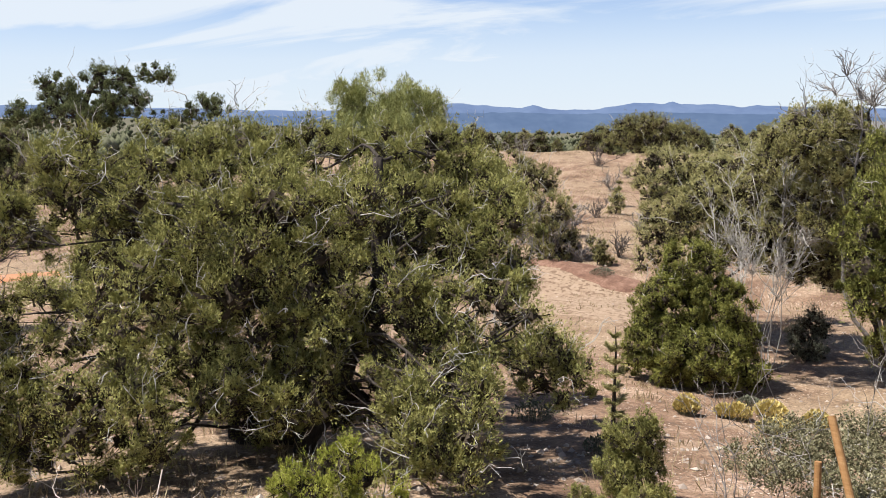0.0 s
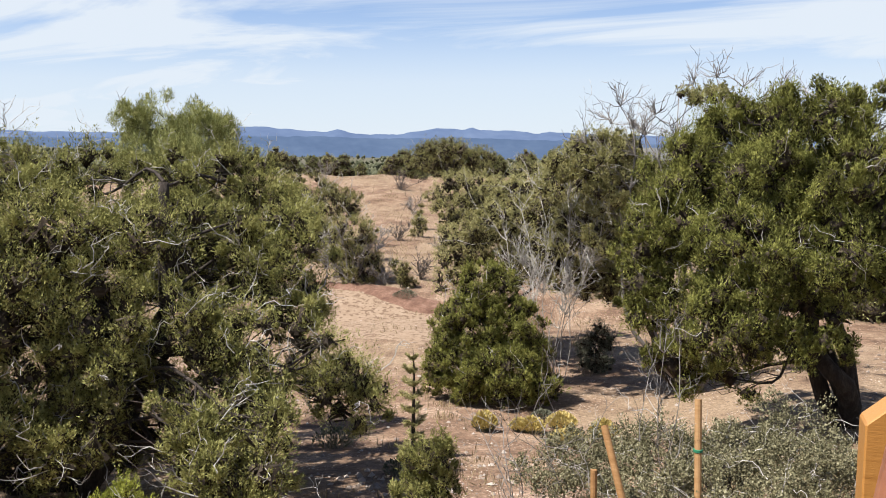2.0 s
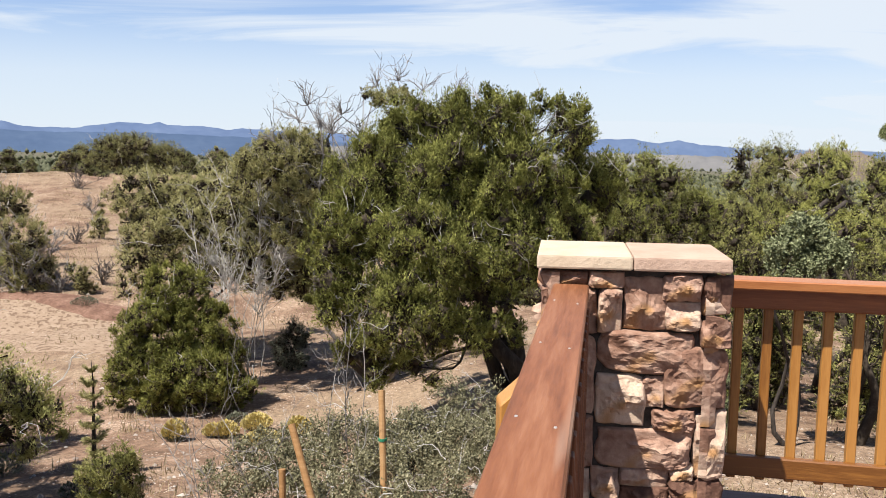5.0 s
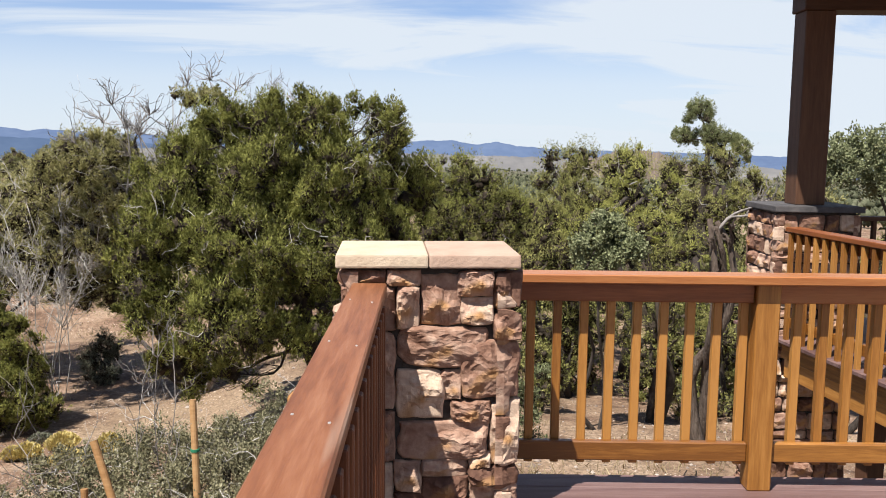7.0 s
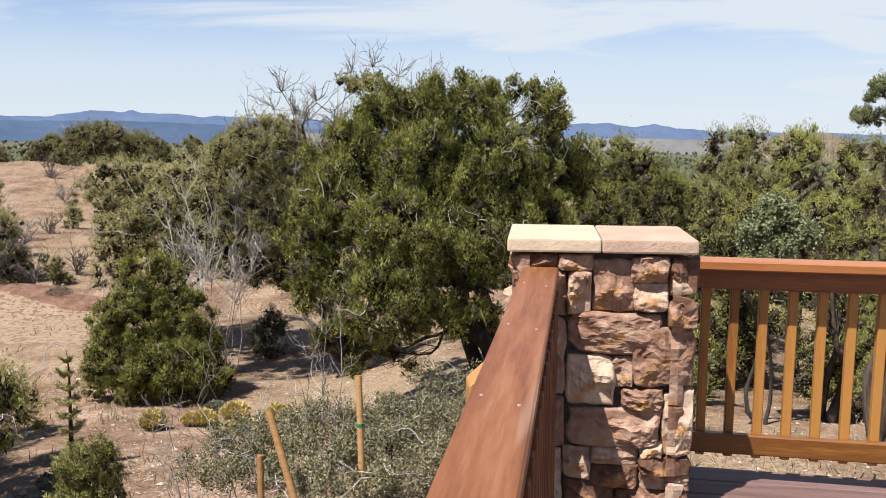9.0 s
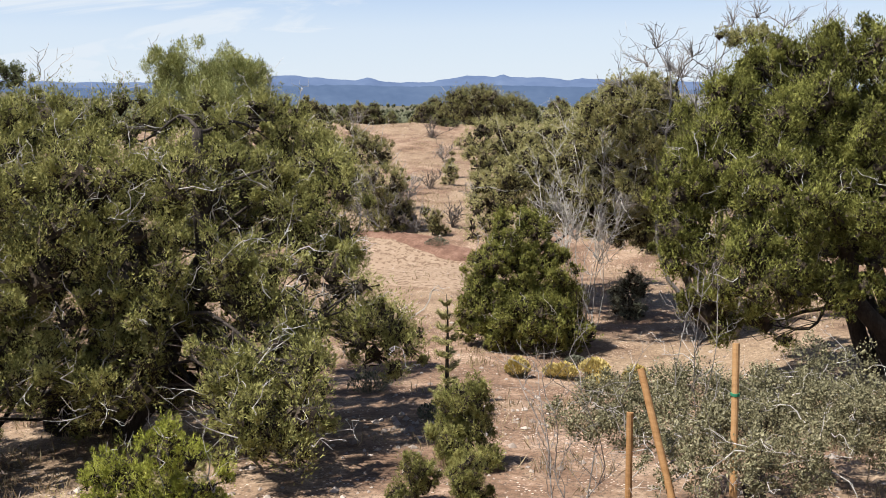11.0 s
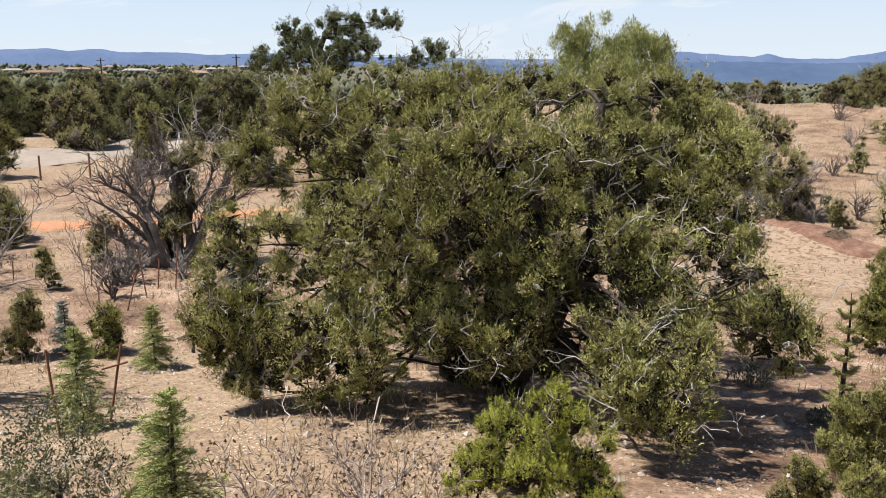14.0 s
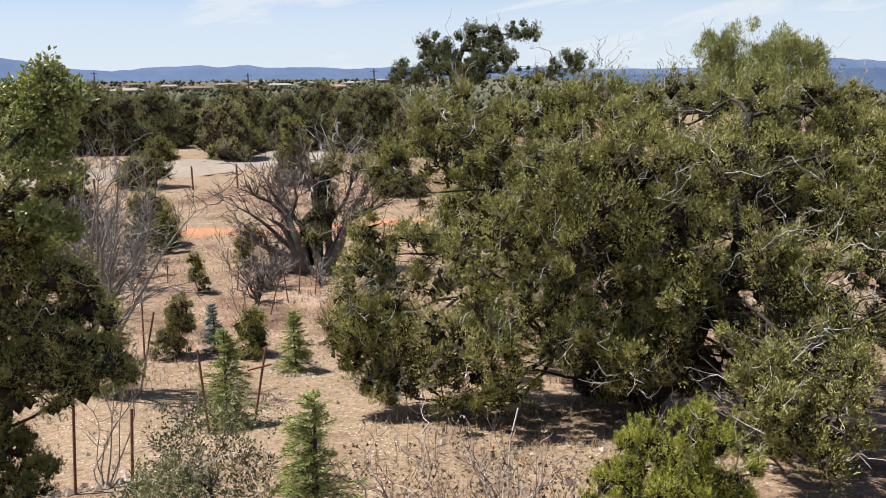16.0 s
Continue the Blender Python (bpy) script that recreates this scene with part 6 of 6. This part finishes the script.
round_stake(-0.79, 6.84, -0.455, (-0.09, 0.35), 0.027, "upright round pine stake in front of the scrub oak", -0.82)
round_stake(-0.86, 6.1, -0.505, (-0.55, 0.37), 0.027, "leaning round pine stake in front of the scrub oak")
round_stake(-1.40, 6.2, -0.79, (-0.05, 0.16), 0.024, "short grey stake beside the scrub oak")
for x, y, top, lx, ly in ((-8.65, 1.37, -1.48, -0.15, 0.09), (-8.45, 1.85, -1.60, -0.12, 0.09), (-10.09, 3.04, -1.66, -0.23, -0.02), (-10.39, 3.65, -1.80, -0.06, 0.25), (-12.85, 2.72, -1.77, -0.06, 0.34), (-14.86, 3.22, -1.95, -0.20, 0.08),
                         (-17.13, 6.16, -2.42, -0.01, 0.29), (-18.70, 7.41, -2.62, -0.08, 0.12), (-18.29, 7.65, -2.32, -0.11, 0.16), (-19.99, 6.37, -2.71, -0.08, 0.10), (-21.62, 5.14, -2.82, -0.07, 0.04), (-17.99, 6.93, -2.32, -0.24, -0.04)):
    round_stake(x, y, top, (lx, ly), 0.015, "rusty steel stake beside a young tree", mat=RUST_STEEL, group="steel stakes")
crossbar = thing("crossbar", (-10.45, 3.80, -2.06), "rusty crossbar tied to a leaning stake", "stake")
beam("bar", (-10.52, 3.67, -2.09), (-10.38, 3.94, -2.02), 0.022, 0.022, RUST_STEEL, crossbar)
for i in range(10):
    x, y = -39.0 - 0.15 * i, 2.0 + 2.1 * i
    f = thing("fence_post", (x, y, gz(x, y) - 0.1), "thin dark steel fence post along the road", "fence post", "roadside fence")
    beam("post", (x, y, gz(x, y) - 0.1), (x, y, gz(x, y) + 1.05), 0.07, 0.07, RUST_STEEL, f, up=(0, 1, 0))


# low flowers, grass, stones
def tuft(name, x, y, r, h, mat, label, seed, n=420, low=None, category="shrub"):
    rng = np.random.default_rng(seed)
    ob = thing(name, (x, y, gz(x, y)), label, category, name.replace("_", " ") + " clumps")
    hp = Heap()
    a, k = rng.uniform(0, 2 * np.pi, n), np.sqrt(rng.random(n))
    top = h * (1 - 0.55 * k ** 2)
    d = np.stack([np.cos(a) * k * 0.7, np.sin(a) * k * 0.7, np.ones(n)], -1)
    p = np.stack([np.cos(a) * k * r, np.sin(a) * k * r, top * rng.uniform(0.55, 0.95, n)], -1)
    kites(hp, rng, p, d + rng.normal(0, 0.25, (n, 3)), 0.055 * rng.uniform(0.6, 1.2, n), 0.014)
    part_mesh("bloom", hp.mesh("bloom", mat), ob, kind="stuff")
    hp = Heap()
    kites(hp, rng, p[::4] * [0.55, 0.55, 0.0], d[::4] + rng.normal(0, 0.2, (len(d[::4]), 3)), h * 0.7 * rng.uniform(0.6, 1.1, len(d[::4])), 0.006)
    part_mesh("stem", hp.mesh("stem", low or SAGE), ob, kind="stuff")
    return ob


for i, (x, y, r, h) in enumerate(((-5.1, 13.7, 0.2, 0.36), (-4.1, 14.8, 0.26, 0.3), (-4.4, 14.1, 0.2, 0.28), (-4.62, 14.1, 0.16, 0.22), (-3.3, 14.5, 0.22, 0.34), (-3.65, 13.6, 0.3, 0.22))):
    tuft("rabbitbrush", x, y, r, h, YELLOW, "round rabbitbrush covered in dull yellow bloom", 300 + i, 1300)
for i, (x, y, r, h) in enumerate(((-4.6, 15.3, 0.2, 0.2), (-12.9, 26.4, 0.4, 0.35), (-6.7, 11.6, 0.35, 0.3), (-4.7, 10.0, 0.3, 0.25))):
    tuft("sagebrush", x, y, r, h, SAGE, "small grey-green sage on bare soil", 320 + i, 420)


def scatter_grass(seed):
    rng = np.random.default_rng(seed)
    hp = Heap()
    r = 5 + 62 * rng.random(5200) ** 1.7
    az = np.radians(rng.uniform(-40, 105, 5200))
    x, y = -r * np.sin(az), 0.7 + r * np.cos(az)
    patch = np.array([noise.noise(Vector((a * 0.22, b * 0.22, 3.0))) for a, b in zip(x, y)])
    keep = patch + rng.normal(0, 0.14, len(x)) > 0.08
    # thick straw under the rail and along the edge of the oak
    ex, ey = rng.uniform(-1.8, 1.9, 420), rng.uniform(9.6, 12.2, 420)
    fx, fy = rng.uniform(0.9, 3.4, 260), rng.uniform(6.0, 9.5, 260)
    ma, mr = np.radians(rng.uniform(17, 42, 1300)), rng.uniform(30, 72, 1300)
    x, y = np.concatenate([x[keep], ex, fx, -mr * np.sin(ma)]), np.concatenate([y[keep], ey, fy, 0.7 + mr * np.cos(ma)])
    z = ground_height(x, y)
    dist = np.hypot(x, y)
    n = 13
    size = np.repeat(rng.uniform(0.09, 0.22, len(x)) * np.clip(1.5 - dist / 40, 0.45, 1), n)
    p = np.repeat(np.stack([x, y, z], -1), n, 0) + rng.normal(0, 1, (len(x) * n, 3)) * [1, 1, 0] * (0.05 + 0.007 * np.repeat(dist, n))[:, None]
    p[:, 2] = ground_height(p[:, 0], p[:, 1]) - 0.01
    d = rng.normal(0, 0.42, p.shape) + [0, 0, 1]
    kites(hp, rng, p, d, size * rng.uniform(0.6, 1.2, len(p)), 0.004 + 0.00028 * np.repeat(dist, n))
    stuff("dry_grass", hp, STRAW, "scattered tufts of dry straw-coloured grass", "grass")


scatter_grass(401)
PALE_STONE = material("pale_stones", [(0.17, 0.13, 0.105), (0.25, 0.205, 0.17), (0.36, 0.31, 0.265)], scale=5, rough=0.9, bump=0.4, bump_scale=30, island=0.5)


def scatter_stones(seed):
    rng = np.random.default_rng(seed)
    hp = Heap()
    r = 4 + 30 * rng.random(8000) ** 1.5
    az = np.radians(rng.uniform(-40, 105, 8000))
    x, y = -r * np.sin(az), 0.7 + r * np.cos(az)
    s = rng.gamma(1.5, 0.009, len(x)) + 0.007
    # pale heaps under the juniper, the stone ring of the small fir and the edging by the stakes
    gx = np.concatenate([rng.normal(-4.9, 0.35, 60), -13.0 + 0.4 * np.cos(np.linspace(0, 6.2, 40)), rng.normal(-8.75, 0.08, 50), rng.normal(-3.9, 0.5, 60), rng.normal(0.6, 0.8, 40)])
    gy = np.concatenate([rng.normal(9.6, 0.5, 60), 5.2 + 0.4 * np.sin(np.linspace(0, 6.2, 40)), rng.uniform(1.1, 2.0, 50), rng.normal(10.6, 1.2, 60), rng.normal(13.2, 0.5, 40)])
    x, y, s = np.concatenate([x, gx]), np.concatenate([y, gy]), np.concatenate([s, rng.uniform(0.02, 0.06, len(gx))])
    z = ground_height(x, y)
    octa = np.array([[1, 0, 0], [0, 1, 0], [-1, 0, 0], [0, -1, 0], [0, 0, 0.7], [0, 0, -0.5]])
    tri = np.array([[0, 1, 4], [1, 2, 4], [2, 3, 4], [3, 0, 4], [1, 0, 5], [2, 1, 5], [3, 2, 5], [0, 3, 5]])
    turn = rng.uniform(0, 6.3, len(x))
    v = octa[None] * (s[:, None, None] * rng.uniform(0.6, 1.4, (len(x), 6, 1)))
    c, sn = np.cos(turn)[:, None], np.sin(turn)[:, None]
    vx, vy = v[..., 0] * c - v[..., 1] * sn, v[..., 0] * sn + v[..., 1] * c
    pts = np.stack([vx + x[:, None], vy + y[:, None], v[..., 2] + z[:, None] + 0.2 * s[:, None]], -1)
    hp.add(pts.reshape(-1, 3), (tri[None] + 6 * np.arange(len(x))[:, None, None]).reshape(-1, 3))
    stuff("loose_stones", hp, PALE_STONE, "loose pale stones scattered on the soil", "stones")


scatter_stones(402)


# woods of the middle distance and beyond
def generic(seed, mat, w, h, label, at):
    return bush(at[0], at[1], w, h, mat, label, "juniper_tree", "tree", seed=seed, n=7, clump=0.5, per=26, leaf=0.16, wide=0.032, cover=0.9, solid=0.75, hollow=-0.5, trunk=0.14, forks=3, branches=2, limbs=4, low=-0.7, group="junipers along the road")


rngt = np.random.default_rng(500)
models = [generic(501, JUNIPER_FAR, 4.6, 3.9, "dark juniper in the belt beyond the road", (-70.0, 16.0)), generic(502, JUNIPER_DULL, 5.2, 4.3, "dull green juniper in the belt beyond the road", (-72.0, 24.0)),
          generic(503, JUNIPER_FAR, 4.2, 3.3, "olive juniper in the belt beyond the road", (-69.0, 9.0))]


def plant(r, az, k, s):
    a = radians(az)
    x, y = -r * math.sin(a), 0.7 + r * math.cos(a)
    m = pose(x, y, gz(x, y) - 0.05, 0, 0, rngt.uniform(0, 360))
    ob = copy_thing(models[k], m)
    ob.scale = (s, s, s * rngt.uniform(0.85, 1.15))


for i in range(64):
    plant(rngt.uniform(58, 84), 63 + 44 * (i + rngt.random()) / 64, i % 3, rngt.uniform(0.8, 1.2))
for i in range(48):
    plant(rngt.uniform(67, 84), 6 + 54 * (i + rngt.random()) / 48, i % 3, rngt.uniform(0.38, 0.66))
plant(60.0, 63.8, 0, 1.05)
for r, az, k, s in ((34, 17, 2, 0.55), (40, 14, 0, 0.6), (46, 19, 1, 0.7), (30, 12, 1, 0.6), (52, 22, 2, 0.6), (36, 38, 0, 0.7), (44, 41, 1, 0.7), (30, 43, 2, 0.6), (24, 48, 0, 0.65), (33, 52, 1, 0.7), (42, 57, 0, 0.8), (26, 57, 1, 0.7), (38, 63, 2, 0.7)):
    plant(r, az, k, s)
for r, az, k, s in ((27, -4, 0, 0.9), (26, -10, 1, 0.85), (28, -14, 0, 0.85), (30, -17, 2, 1.0), (27, -21, 0, 0.85), (27, -25, 0, 0.9), (26, -28, 2, 0.8), (26, -31, 1, 0.9), (24, -38, 2, 0.9), (44, -8, 0, 0.8), (48, -20, 1, 0.85), (50, -30, 0, 0.9), (33, -36, 1, 0.9), (62, 66, 0, 0.8), (58, 62, 1, 0.8), (36, 92, 1, 0.6), (30, 88, 2, 0.45), (33, 84, 1, 0.5), (29, 96, 0, 0.6)):
    plant(r, az, k, s)


def far_woods(seed):
    rng = np.random.default_rng(seed)
    hp = Heap()
    for r0, r1, count, size, n in ((92, 190, 900, 2.2, 10), (180, 420, 1900, 2.6, 4), (400, 900, 1900, 3.6, 2), (900, 2300, 1500, 6.5, 2)):
        r = np.sqrt(rng.uniform(r0 ** 2, r1 ** 2, count))
        az = np.radians(rng.uniform(-45, 108, count))
        if r0 < 300:
            open_ = (np.degrees(az) > 62) & (np.degrees(az) < 70) & (r < 140)
            r, az = r[~open_], az[~open_]
        x, y = -r * np.sin(az), 0.7 + r * np.cos(az)
        s = size * rng.uniform(0.5, 1.2, len(x))
        c = np.repeat(np.stack([x, y, ground_height(x, y) + 0.62 * s], -1), n, 0)
        ss = np.repeat(s, n)[:, None]
        o = unit(rng.normal(size=c.shape))
        bodies(hp, rng, c + o * ss * [0.75, 0.75, 0.5] * rng.uniform(0.3, 1, (len(c), 1)), o + [0, 0, 0.6], ss[:, 0] * rng.uniform(0.22, 0.42, len(c)), 1.2, 0.35, True)
    stuff("far_woods", hp, FAR_GREEN, "juniper scrub covering the plain to the hills", "woods")


far_woods(510)


# houses and poles far out
STUCCO = material("far_stucco", [(0.19, 0.145, 0.115), (0.24, 0.19, 0.155), (0.29, 0.24, 0.2)], scale=0.5, rough=0.9, bump=0, per_object=0.6)
TILE_ROOF = material("far_roof", [(0.12, 0.07, 0.052), (0.17, 0.1, 0.075), (0.23, 0.15, 0.12)], scale=0.5, rough=0.9, bump=0, per_object=0.8)
FLAT_ROOF = material("far_pale_roof", [(0.2, 0.185, 0.165), (0.28, 0.26, 0.24)], scale=0.5, rough=0.9, bump=0)
PANE = material("dark_window_glass", [(0.02, 0.025, 0.03), (0.04, 0.045, 0.05)], scale=3, rough=0.1, bump=0, spec=0.5)


def house(r, az, w, d, h, white=False):
    a = radians(az)
    x, y = -r * math.sin(a), 0.7 + r * math.cos(a)
    ob = thing("house", (x, y, gz(x, y)), "low stucco house with a shallow pitched roof", "house", "houses on the plain", turn=az + 15)
    part("wall", block(w, d, h, 0.02), STUCCO, ob, m=pose(0, 0, h / 2))
    bm = bmesh.new()
    e = 0.6
    low = [bm.verts.new((sx * (w / 2 + e), sy * (d / 2 + e), h)) for sx, sy in ((-1, -1), (1, -1), (1, 1), (-1, 1))]
    top = [bm.verts.new((sx * (w / 2 - d / 2.4), 0, h + d * 0.17)) for sx in (-1, 1)]
    for f in ((low[0], low[1], top[1], top[0]), (low[1], low[2], top[1]), (low[2], low[3], top[0], top[1]), (low[3], low[0], top[0]), (low[3], low[2], low[1], low[0])):
        bm.faces.new(f)
    part("roof", bm, FLAT_ROOF if white else TILE_ROOF, ob)
    for i in range(3):
        part("window", block(w * 0.13, 0.12, h * 0.4, 0.01), PANE, ob, m=pose((i - 1) * w * 0.28, -d / 2 - 0.04, h * 0.55))


for args in ((380, 66.8, 16, 9, 3.2), (520, 70.2, 22, 10, 3.4, True), (420, 75.5, 20, 9, 3.0), (360, 72.0, 15, 9, 3.0), (560, 77.0, 18, 9, 3.2, True), (480, 81.5, 20, 10, 3.4), (430, 84.5, 18, 9, 3.2, True), (700, 68.5, 22, 10, 4),
             (640, 65.5, 20, 10, 4, True), (420, 58.5, 16, 9, 3), (520, 60.5, 18, 9, 3.2), (610, 73.5, 24, 10, 4), (350, 79.5, 18, 9, 3, True), (750, 79.0, 26, 12, 4), (900, 63.5, 26, 12, 5, True), (860, 71.5, 26, 12, 5)):
    house(args[0] * 1.55, *args[1:])
for r, az, h in ((230, 64.2, 9.5), (250, 72.2, 9), (300, 81.3, 11), (420, 61.5, 10)):
    a = radians(az)
    x, y = -r * math.sin(a), 0.7 + r * math.cos(a)
    z = gz(x, y)
    ob = thing("utility_pole", (x, y, z), "dark wooden utility pole with crossarm", "pole", "utility poles")
    beam("pole", (x, y, z - 0.5), (x, y, z + h), 0.26, 0.26, DARK_WOOD, ob, up=(0, 1, 0))
    beam("crossarm", (x - 0.6, y - 0.9, z + h - 0.7), (x + 0.6, y + 0.9, z + h - 0.7), 0.14, 0.14, DARK_WOOD, ob)
